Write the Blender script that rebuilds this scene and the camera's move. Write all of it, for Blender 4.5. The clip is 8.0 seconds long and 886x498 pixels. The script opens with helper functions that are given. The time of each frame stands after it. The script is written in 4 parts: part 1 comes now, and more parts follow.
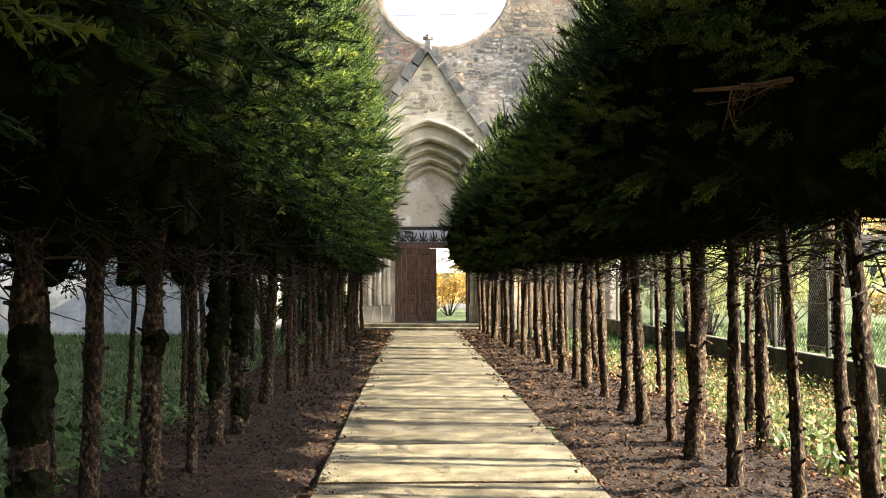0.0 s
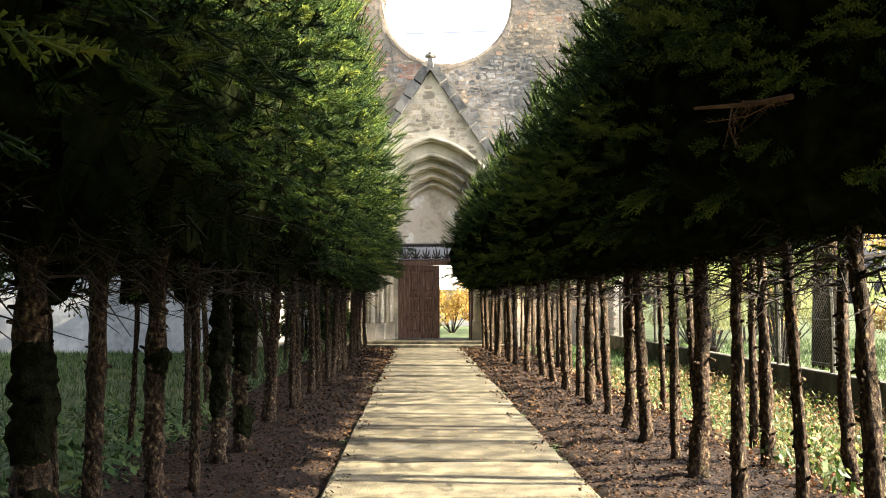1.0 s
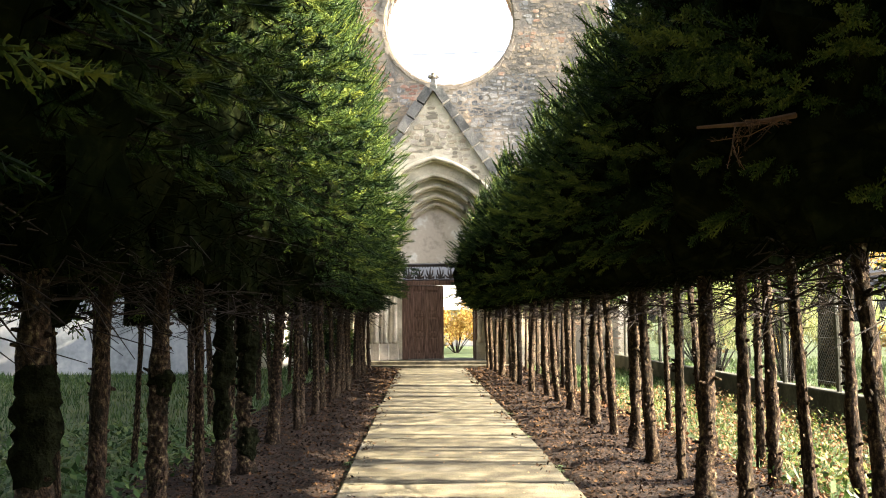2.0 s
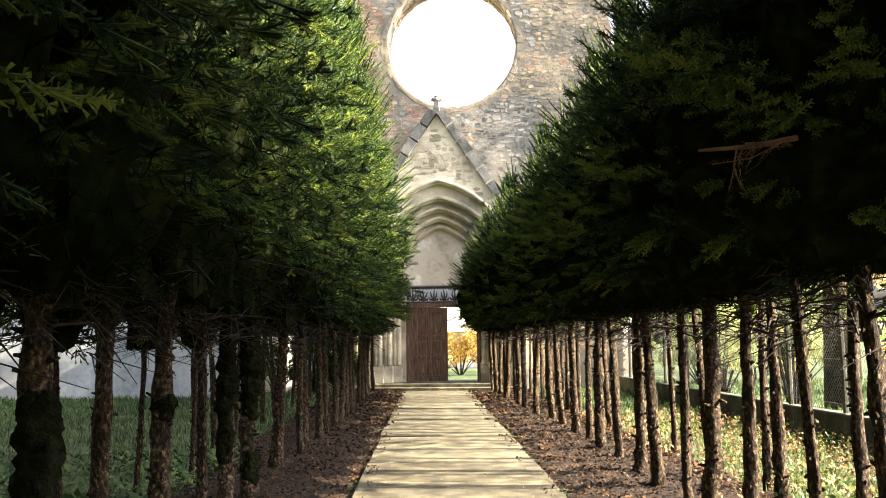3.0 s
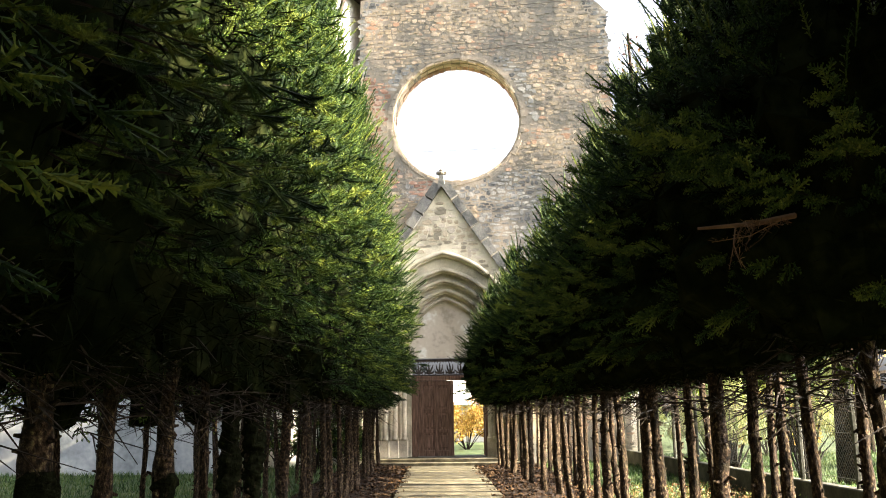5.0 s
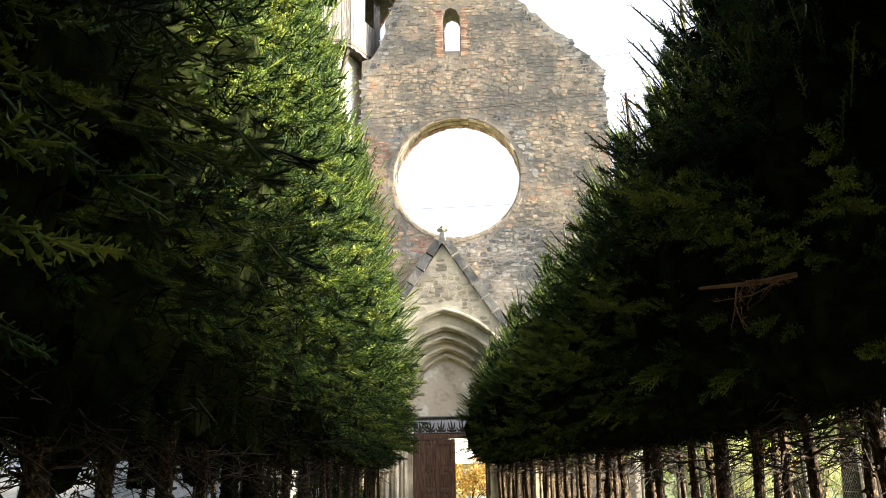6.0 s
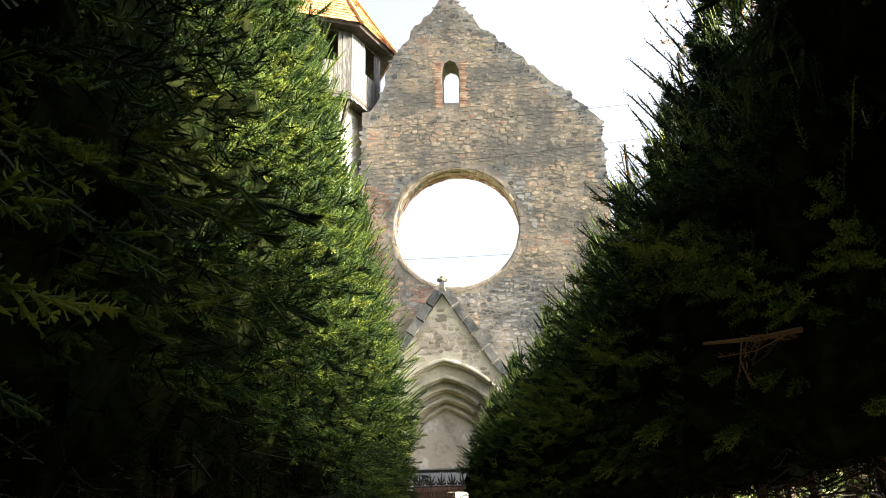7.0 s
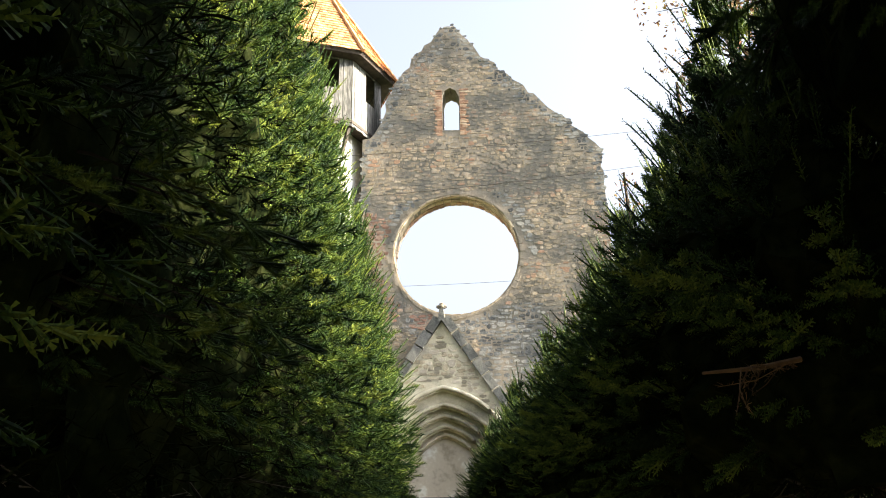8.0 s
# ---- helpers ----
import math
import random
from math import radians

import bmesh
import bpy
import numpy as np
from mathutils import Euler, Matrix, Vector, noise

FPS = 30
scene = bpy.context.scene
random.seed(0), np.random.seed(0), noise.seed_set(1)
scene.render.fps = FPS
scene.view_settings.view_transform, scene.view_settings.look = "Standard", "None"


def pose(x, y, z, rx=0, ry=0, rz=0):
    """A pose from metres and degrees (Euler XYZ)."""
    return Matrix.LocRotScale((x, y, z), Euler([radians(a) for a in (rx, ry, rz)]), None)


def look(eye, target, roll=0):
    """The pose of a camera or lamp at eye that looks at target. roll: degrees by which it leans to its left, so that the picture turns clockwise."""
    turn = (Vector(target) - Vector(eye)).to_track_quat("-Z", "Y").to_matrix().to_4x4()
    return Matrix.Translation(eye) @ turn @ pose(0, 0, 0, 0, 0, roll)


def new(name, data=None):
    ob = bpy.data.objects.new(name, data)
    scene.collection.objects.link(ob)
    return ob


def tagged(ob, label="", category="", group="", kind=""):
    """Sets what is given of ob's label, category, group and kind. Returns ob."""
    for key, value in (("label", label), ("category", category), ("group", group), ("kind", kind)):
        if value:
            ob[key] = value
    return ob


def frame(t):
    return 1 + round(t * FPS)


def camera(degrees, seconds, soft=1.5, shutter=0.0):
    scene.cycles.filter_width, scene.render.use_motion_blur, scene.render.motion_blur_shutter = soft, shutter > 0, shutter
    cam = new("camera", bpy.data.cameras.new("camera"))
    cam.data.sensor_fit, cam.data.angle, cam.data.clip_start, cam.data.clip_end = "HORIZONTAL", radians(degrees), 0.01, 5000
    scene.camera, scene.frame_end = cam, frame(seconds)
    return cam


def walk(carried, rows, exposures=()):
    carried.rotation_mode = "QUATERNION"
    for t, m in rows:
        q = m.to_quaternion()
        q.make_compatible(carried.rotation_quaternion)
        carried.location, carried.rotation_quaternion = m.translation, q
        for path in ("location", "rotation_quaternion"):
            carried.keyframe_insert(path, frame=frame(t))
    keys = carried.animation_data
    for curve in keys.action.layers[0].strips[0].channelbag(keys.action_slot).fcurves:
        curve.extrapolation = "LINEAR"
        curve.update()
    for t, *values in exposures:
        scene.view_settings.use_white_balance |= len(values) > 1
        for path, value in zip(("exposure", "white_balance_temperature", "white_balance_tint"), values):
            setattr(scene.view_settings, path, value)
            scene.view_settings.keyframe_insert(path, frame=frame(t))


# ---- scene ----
from mathutils.geometry import delaunay_2d_cdt

cam = camera(52.2, 8.0, soft=1.05)
PATH = [
    (0, (0.000, 0.000, 1.550), (0.313, 9.987, 1.942), 0.02),
    (0.5, (-0.001, 0.001, 1.551), (0.295, 9.986, 2.030), -0.03),
    (1, (0.003, -0.007, 1.554), (0.283, 9.973, 2.132), -0.14),
    (1.5, (0.001, -0.003, 1.555), (0.263, 9.970, 2.239), -0.29),
    (3, (0.011, 0.002, 1.567), (0.209, 9.946, 2.604), -0.64),
    (3.5, (0.015, 0.003, 1.572), (0.192, 9.934, 2.730), -0.70),
    (4, (0.018, 0.003, 1.576), (0.176, 9.917, 2.872), -0.71),
    (5.5, (0.032, -0.028, 1.605), (0.165, 9.741, 3.740), -0.91),
    (6, (0.030, -0.024, 1.613), (0.168, 9.677, 4.039), -1.06),
    (6.5, (0.034, -0.029, 1.620), (0.176, 9.601, 4.312), -1.17),
    (7, (0.027, 0.007, 1.645), (0.177, 9.560, 4.598), -1.20),
    (7.5, (0.029, 0.001, 1.652), (0.184, 9.500, 4.774), -1.09),
    (8, (0.030, -0.001, 1.651), (0.187, 9.461, 4.882), -1.02),
]
walk(cam, [(t, look(eye, target, roll)) for t, eye, target, roll in PATH],
     exposures=[(0.0, 3.46, 5950, 13), (1.5, 3.54, 5950, 13), (3.0, 3.7, 6000, 12), (4.0, 3.7, 6050, 12), (5.5, 3.52, 6050, 12), (6.5, 3.3, 6050, 11), (7.0, 3.19, 6000, 10), (8.0, 3.04, 5900, 8)])

# ---- light ----
SUN_EL, SUN_AZ = 26.0, 96.5     # azimuth clockwise from +y
world = bpy.data.worlds.new("sky")
scene.world = world
world.use_nodes = True
wn = world.node_tree
sky = wn.nodes.new("ShaderNodeTexSky")
sky.sky_type = 'NISHITA'
sky.sun_disc = False
sky.sun_elevation = radians(SUN_EL)
sky.sun_rotation = radians(SUN_AZ)
sky.dust_density = 10.0
sky.ozone_density = 0.2
sky.air_density = 0.6
haze = wn.nodes.new("ShaderNodeHueSaturation")
haze.inputs["Saturation"].default_value = 0.26
wn.links.new(sky.outputs[0], haze.inputs["Color"])
wn.links.new(haze.outputs[0], wn.nodes["Background"].inputs[0])
wn.nodes["Background"].inputs[1].default_value = 0.08
sun = new("sun", bpy.data.lights.new("sun", 'SUN'))
sun.data.energy, sun.data.angle, sun.data.color = 5.0, radians(0.42), (1.0, 0.84, 0.56)
sd = Vector((math.sin(radians(SUN_AZ)) * math.cos(radians(SUN_EL)), math.cos(radians(SUN_AZ)) * math.cos(radians(SUN_EL)), math.sin(radians(SUN_EL))))
sun.matrix_world = look(sd * 60, (0, 0, 0))

# ---- materials ----
def mat(name, stops, scale=5.0, rough=0.85, bump=0.3, fine=40.0, metal=0.0, coords='Object', per_piece=0.0, per_island=0.0, detail=6.0, translucent=0.0, stretch=(1, 1, 1), gloss=0.2, span=(0.5, 0.86), stain=None):
    """Two-scale noise through a colour ramp, with bump; per_piece and per_island vary the brightness of whole pieces."""
    m = bpy.data.materials.new(name)
    m.use_nodes = True
    nt = m.node_tree
    n, l = nt.nodes, nt.links
    b = n["Principled BSDF"]
    b.inputs["Roughness"].default_value, b.inputs["Metallic"].default_value = rough, metal
    b.inputs["Specular IOR Level"].default_value = gloss
    co = n.new("ShaderNodeTexCoord")
    mp = n.new("ShaderNodeMapping")
    mp.inputs["Scale"].default_value = stretch
    l.new(co.outputs[coords], mp.inputs[0])
    a = n.new("ShaderNodeTexNoise")
    a.inputs["Scale"].default_value, a.inputs["Detail"].default_value = scale, detail
    c = n.new("ShaderNodeTexNoise")
    c.inputs["Scale"].default_value, c.inputs["Detail"].default_value = fine, 4.0
    l.new(mp.outputs[0], a.inputs[0])
    l.new(mp.outputs[0], c.inputs[0])
    mix = n.new("ShaderNodeMath")
    mix.operation = 'MULTIPLY_ADD'
    l.new(c.outputs[0], mix.inputs[0])
    mix.inputs[1].default_value = 0.35
    l.new(a.outputs[0], mix.inputs[2])
    r = n.new("ShaderNodeValToRGB")
    lo, hi = span
    while len(r.color_ramp.elements) < len(stops):
        r.color_ramp.elements.new(0.5)
    for i, col in enumerate(stops):
        e = r.color_ramp.elements[i]
        e.position = lo + (hi - lo) * i / max(1, len(stops) - 1)
        e.color = (*col, 1)
    out = mix.outputs[0]
    if per_piece or per_island:
        k = n.new("ShaderNodeMath")
        k.operation = 'MULTIPLY_ADD'
        if per_piece:
            l.new(n.new("ShaderNodeObjectInfo").outputs["Random"], k.inputs[0])
        else:
            l.new(n.new("ShaderNodeNewGeometry").outputs["Random Per Island"], k.inputs[0])
        amount = per_piece or per_island
        k.inputs[1].default_value = amount
        sub = n.new("ShaderNodeMath")
        sub.operation = 'SUBTRACT'
        l.new(out, sub.inputs[0])
        sub.inputs[1].default_value = amount / 2
        l.new(sub.outputs[0], k.inputs[2])
        out = k.outputs[0]
    l.new(out, r.inputs[0])
    colour = r.outputs[0]
    if stain:
        # weathering in broad patches: colour, patch scale, threshold
        sn = n.new("ShaderNodeTexNoise")
        sn.inputs["Scale"].default_value, sn.inputs["Detail"].default_value = stain[1], 7.0
        l.new(co.outputs["Object"], sn.inputs[0])
        sr = n.new("ShaderNodeMapRange")
        sr.inputs["From Min"].default_value, sr.inputs["From Max"].default_value = stain[2], stain[2] + 0.14
        sr.inputs["To Max"].default_value = 0.75
        l.new(sn.outputs[0], sr.inputs[0])
        sm = n.new("ShaderNodeMix")
        sm.data_type = 'RGBA'
        l.new(sr.outputs[0], sm.inputs["Factor"])
        l.new(colour, sm.inputs[6])
        sm.inputs[7].default_value = (*stain[0], 1)
        colour = sm.outputs[2]
    l.new(colour, b.inputs["Base Color"])
    if bump:
        bp = n.new("ShaderNodeBump")
        bp.inputs["Strength"].default_value, bp.inputs["Distance"].default_value = bump, 0.03
        l.new(mix.outputs[0], bp.inputs["Height"])
        l.new(bp.outputs[0], b.inputs["Normal"])
    if translucent:
        t = n.new("ShaderNodeBsdfTranslucent")
        l.new(r.outputs[0], t.inputs[0])
        ms = n.new("ShaderNodeMixShader")
        ms.inputs[0].default_value = translucent
        l.new(b.outputs[0], ms.inputs[1])
        l.new(t.outputs[0], ms.inputs[2])
        l.new(ms.outputs[0], n["Material Output"].inputs[0])
    return m


M_NEEDLE = mat("spruce_needles", [(0.005, 0.012, 0.004), (0.014, 0.030, 0.008), (0.05, 0.080, 0.014), (0.15, 0.175, 0.028)], 2.2, 0.6, 0, 60.0, per_island=0.12, translucent=0.3, gloss=0.08)
# the shade deep inside the crowns is put into this near-black colour
M_INNER_SHADE = mat("inner_crown_shade", [(0.002, 0.003, 0.0015), (0.005, 0.007, 0.0025), (0.012, 0.014, 0.005)], 6, 1.0, 0, 30, gloss=0.0, per_island=0.15)
M_BARK = mat("spruce_bark", [(0.008, 0.006, 0.004), (0.022, 0.014, 0.009), (0.055, 0.036, 0.022), (0.15, 0.122, 0.066)], 26.0, 0.95, 1.0, 120, gloss=0.08, span=(0.53, 0.88), stain=((0.006, 0.006, 0.003), 5.0, 0.5))
M_TWIG = mat("dead_twigs", [(0.0073, 0.0047, 0.0032), (0.0236, 0.0158, 0.0105)], 12, 0.9, 0.2)
M_CONC = mat("path_concrete", [(0.0284, 0.024, 0.0144), (0.0695, 0.0605, 0.0384), (0.142, 0.1249, 0.0811)], 3.0, 0.9, 0.8, 60, coords='Object', per_piece=0.16, stain=((0.07, 0.066, 0.055), 1.6, 0.56))
M_MULCH = mat("mulch", [(0.0022, 0.0009, 0.0003), (0.0108, 0.0048, 0.0015), (0.036, 0.0162, 0.005)], 22, 0.95, 1.0, 80)
M_CHIP = mat("bark_chips", [(0.0034, 0.0016, 0.0005), (0.0145, 0.0068, 0.002), (0.034, 0.016, 0.0049), (0.0723, 0.0368, 0.0117)], 5, 0.9, 0, 40, per_island=0.5)
M_GROUND = mat("meadow_soil", [(0.0225, 0.0338, 0.0112), (0.0413, 0.0638, 0.0188), (0.0675, 0.075, 0.03)], 0.8, 0.95, 0.8, 14)
M_GRASS = mat("grass_blades", [(0.021, 0.0455, 0.0126), (0.042, 0.084, 0.021), (0.091, 0.119, 0.035)], 0.6, 0.6, 0, 5, per_island=0.5, translucent=0.3)
M_LITTER = mat("fallen_leaves", [(0.096, 0.04, 0.016), (0.208, 0.096, 0.04), (0.288, 0.208, 0.096)], 3, 0.8, 0, 20, per_island=0.6, translucent=0.2)
STONE_TONES = [(0.13, 0.115, 0.095), (0.20, 0.175, 0.14), (0.33, 0.25, 0.16), (0.24, 0.205, 0.16), (0.37, 0.28, 0.18), (0.29, 0.24, 0.185), (0.43, 0.355, 0.265), (0.38, 0.28, 0.19), (0.34, 0.21, 0.14)]
M_STONE = mat("rubble_stone", STONE_TONES, 1.6, 0.92, 1.0, 16, span=(0.47, 0.92), per_island=0.4, stain=((0.12, 0.115, 0.105), 0.7, 0.47))
M_STONEP = mat("rubble_stone_piece", STONE_TONES, 1.6, 0.92, 1.0, 16, span=(0.47, 0.92), per_piece=0.4, stain=((0.12, 0.115, 0.105), 0.7, 0.47))
M_MORTAR = mat("old_mortar", [(0.15, 0.135, 0.11), (0.25, 0.21, 0.165), (0.33, 0.28, 0.22)], 0.9, 0.95, 0.8, 12, stain=((0.115, 0.11, 0.1), 0.7, 0.47))
M_DRESSED = mat("gable_stones", [(0.22, 0.19, 0.14), (0.36, 0.29, 0.20), (0.46, 0.38, 0.27), (0.40, 0.34, 0.27), (0.56, 0.48, 0.37)], 1.6, 0.9, 0.6, 22, per_island=0.5, span=(0.46, 0.9))
M_ASHLAR = mat("dressed_stone", [(0.3226, 0.288, 0.2074), (0.5299, 0.4608, 0.3341), (0.6451, 0.576, 0.4378)], 1.6, 0.9, 0.5, 22, stain=((0.2, 0.19, 0.17), 0.9, 0.55))
M_BRICK = mat("red_brick", [(0.144, 0.09, 0.0675), (0.252, 0.1395, 0.099), (0.324, 0.234, 0.1755)], 3, 0.9, 0.5, 25, per_island=0.4)
M_LINING = mat("brick_lining", [(0.22, 0.13, 0.09), (0.36, 0.22, 0.14), (0.46, 0.36, 0.26)], 3, 0.9, 0.5, 25, per_piece=0.3)
M_RING = mat("ring_stone", [(0.22, 0.18, 0.13), (0.36, 0.28, 0.19), (0.45, 0.37, 0.27)], 2, 0.9, 0.6, 20, per_piece=0.25)
M_PLASTER = mat("lime_plaster", [(0.3612, 0.3396, 0.3034), (0.4769, 0.4552, 0.419), (0.5346, 0.5202, 0.4913)], 0.8, 0.92, 0.3, 9)
# whitewash with the shade on this wall put into its grey-blue colour
M_HOUSE = mat("shaded_limewash", [(0.2025, 0.216, 0.2228), (0.324, 0.3375, 0.3443), (0.459, 0.459, 0.459)], 0.7, 0.95, 0.4, 7, stain=((0.2, 0.2, 0.2), 0.5, 0.52))
M_TYMP = mat("tympanum_plaster", [(0.432, 0.3672, 0.2808), (0.6048, 0.5292, 0.4212), (0.648, 0.5724, 0.4644), (0.8424, 0.81, 0.7344)], 1.3, 0.92, 0.4, 8)
M_DOOR = mat("oak_door", [(0.0688, 0.0375, 0.025), (0.1375, 0.0813, 0.0562), (0.2125, 0.1313, 0.0938)], 4, 0.6, 0.4, 40, stretch=(6, 6, 0.6))
M_BOARD = mat("weathered_boards", [(0.0434, 0.0409, 0.0384), (0.0992, 0.0942, 0.088), (0.1674, 0.1581, 0.1457)], 5, 0.9, 0.4, 50, stretch=(6, 6, 0.5), per_piece=0.25)
M_TILEI = mat("clay_roof_tiles_far", [(0.234, 0.0936, 0.039), (0.3588, 0.1638, 0.0624), (0.429, 0.234, 0.1092)], 2, 0.85, 0.4, 20, per_island=0.4)
M_DARKWOOD = mat("dark_timber", [(0.03, 0.024, 0.02), (0.07, 0.055, 0.045)], 5, 0.85, 0.4, 40)
M_IRON = mat("fence_wire", [(0.10, 0.10, 0.095), (0.2, 0.19, 0.17)], 10, 0.6, 0.1, metal=0.6)
M_LOWWALL = mat("mossy_concrete", [(0.024, 0.0256, 0.016), (0.052, 0.0496, 0.036), (0.096, 0.092, 0.072)], 2, 0.95, 0.6, 18)
M_GOLD = mat("autumn_leaves", [(0.25, 0.14, 0.03), (0.45, 0.28, 0.06), (0.55, 0.42, 0.12)], 2, 0.6, 0, 10, per_island=0.5, translucent=0.4)
M_WILLOW = mat("pale_leaves", [(0.12, 0.15, 0.05), (0.22, 0.25, 0.09), (0.34, 0.33, 0.15)], 2, 0.6, 0, 10, per_island=0.5, translucent=0.4)

# ---- mesh helpers ----
def link_mesh(name, verts, faces, material, parent=None, label="", smooth=False):
    me = bpy.data.meshes.new(name)
    me.from_pydata([tuple(v) for v in verts] if not isinstance(verts, np.ndarray) else verts.tolist(), [], faces if isinstance(faces, list) else faces.tolist())
    me.materials.append(material)
    me.update()
    if smooth:
        me.polygons.foreach_set("use_smooth", [True] * len(me.polygons))
    ob = new(name, me)
    if parent is not None:
        ob.parent = parent
    if label:
        ob["label"] = label
    return ob


def part(name, bm, material, parent=None, label="", smooth=False):
    me = bpy.data.meshes.new(name)
    bm.to_mesh(me)
    bm.free()
    me.materials.append(material)
    if smooth:
        me.polygons.foreach_set("use_smooth", [True] * len(me.polygons))
    ob = new(name, me)
    if parent is not None:
        ob.parent = parent
    if label:
        ob["label"] = label
    return ob


def box_bm(x0, y0, z0, x1, y1, z1, bevel=0.0, bm=None, m=None):
    bm = bm or bmesh.new()
    vs = [bm.verts.new(p) for p in ((x0, y0, z0), (x1, y0, z0), (x1, y1, z0), (x0, y1, z0), (x0, y0, z1), (x1, y0, z1), (x1, y1, z1), (x0, y1, z1))]
    if m is not None:
        for v in vs:
            v.co = m @ v.co
    fs = [bm.faces.new([vs[i] for i in q]) for q in ((3, 2, 1, 0), (4, 5, 6, 7), (0, 1, 5, 4), (1, 2, 6, 5), (2, 3, 7, 6), (3, 0, 4, 7))]
    if bevel:
        es = list({e for f in fs for e in f.edges})
        bmesh.ops.bevel(bm, geom=es, offset=bevel, segments=1, affect='EDGES')
    return bm


def tube(points, radii, sides=6):
    """Verts and faces of a tube through points."""
    V, F = [], []
    for i, (p, r) in enumerate(zip(points, radii)):
        p = Vector(p)
        d = (Vector(points[min(i + 1, len(points) - 1)]) - Vector(points[max(i - 1, 0)])).normalized()
        u = d.orthogonal().normalized() if abs(d.z) < 0.9 else Vector((1, 0, 0))
        w = d.cross(u).normalized()
        u = w.cross(d)
        for k in range(sides):
            a = 2 * math.pi * k / sides
            V.append(p + (u * math.cos(a) + w * math.sin(a)) * r)
    for i in range(len(points) - 1):
        for k in range(sides):
            k2 = (k + 1) % sides
            F.append((i * sides + k, i * sides + k2, (i + 1) * sides + k2, (i + 1) * sides + k))
    F.append(tuple(range(sides))[::-1])
    F.append(tuple(range((len(points) - 1) * sides, len(points) * sides)))
    return V, F


def join(pieces):
    V, F = [], []
    for v, f in pieces:
        o = len(V)
        V += list(v)
        F += [tuple(i + o for i in q) for q in f]
    return V, F


def inside(p, poly):
    x, y = p
    c = False
    for i in range(len(poly)):
        (x0, y0), (x1, y1) = poly[i - 1], poly[i]
        if (y0 > y) != (y1 > y) and x < (x1 - x0) * (y - y0) / (y1 - y0) + x0:
            c = not c
    return c


def plate(outline, holes, a0, a1, place):
    """A slab with holes: an outline in (s, z), from depth a0 to a1; place maps (s, a, z) to the world."""
    pts, edges = [], []
    for loop in (outline, *holes):
        o = len(pts)
        pts += [Vector(p) for p in loop]
        edges += [(o + i, o + (i + 1) % len(loop)) for i in range(len(loop))]
    v2, e2, f2, _, oe, _ = delaunay_2d_cdt(pts, edges, [], 0, 1e-5)
    keep = []
    for f in f2:
        c = sum((v2[i] for i in f), Vector((0, 0))) / len(f)
        if inside(c, outline) and not any(inside(c, h) for h in holes):
            keep.append(f)
    n = len(v2)
    V = [place(p[0], a0, p[1]) for p in v2] + [place(p[0], a1, p[1]) for p in v2]
    F = [tuple(f) for f in keep] + [tuple(i + n for i in reversed(f)) for f in keep]
    count = {}
    for f in keep:
        for i in range(len(f)):
            e = (f[i], f[(i + 1) % len(f)])
            count[e] = 1
    for (i, j) in count:
        if (j, i) not in count:
            F.append((j, i, i + n, j + n))
    return V, F


def thing(name, label, category, group="", at=(0, 0, 0)):
    e = new(name)
    e.location = at
    e.empty_display_size = 0.2
    return tagged(e, label, category, group)


# ---- ground ----
rng = np.random.default_rng(7)
def sheet(name, x0, x1, y0, y1, nx, ny, height, material):
    xs, ys = np.linspace(x0, x1, nx), np.linspace(y0, y1, ny)
    V = [(x, y, height(x, y)) for y in ys for x in xs]
    F = [(j * nx + i, j * nx + i + 1, (j + 1) * nx + i + 1, (j + 1) * nx + i) for j in range(ny - 1) for i in range(nx - 1)]
    return link_mesh(name, V, F, material, smooth=True)


def lump(x, y, s, k=1.0):
    return k * noise.noise((x * s, y * s, 3.1))


def warp(u):
    return math.copysign(abs(u) ** 3, u)
gx = [4 + 300 * warp(u) + 25 * u for u in np.linspace(-1, 1, 90)]
gy = [14 + 400 * warp(u) + 30 * u for u in np.linspace(-1, 1, 110)]
GV = [(x, y, -0.05 + lump(x, y, 0.5, 0.035)) for y in gy for x in gx]
GF = [(j * 90 + i, j * 90 + i + 1, (j + 1) * 90 + i + 1, (j + 1) * 90 + i) for j in range(109) for i in range(89)]
tagged(link_mesh("ground", GV, GF, M_GROUND, smooth=True), "uneven green and brown meadow ground", "ground", kind="structure")


def bed(name, x0, x1):
    def h(x, y):
        u = (x - x0) / (x1 - x0)
        return 0.07 * math.sin(math.pi * min(1, max(0, u))) ** 0.6 + lump(x, y, 1.7, 0.045) + lump(x, y, 6, 0.05) - 0.045
    ob = sheet(name, x0, x1, -6, 31.2, 26, 300, h, M_MULCH)
    tagged(ob, "dark brown bark mulch bed under the spruces", "mulch bed", kind="structure")
    return h
H_LEFT = bed("mulch_bed", -3.0, -0.80)
H_RIGHT = bed("mulch_bed", 1.46, 3.6)

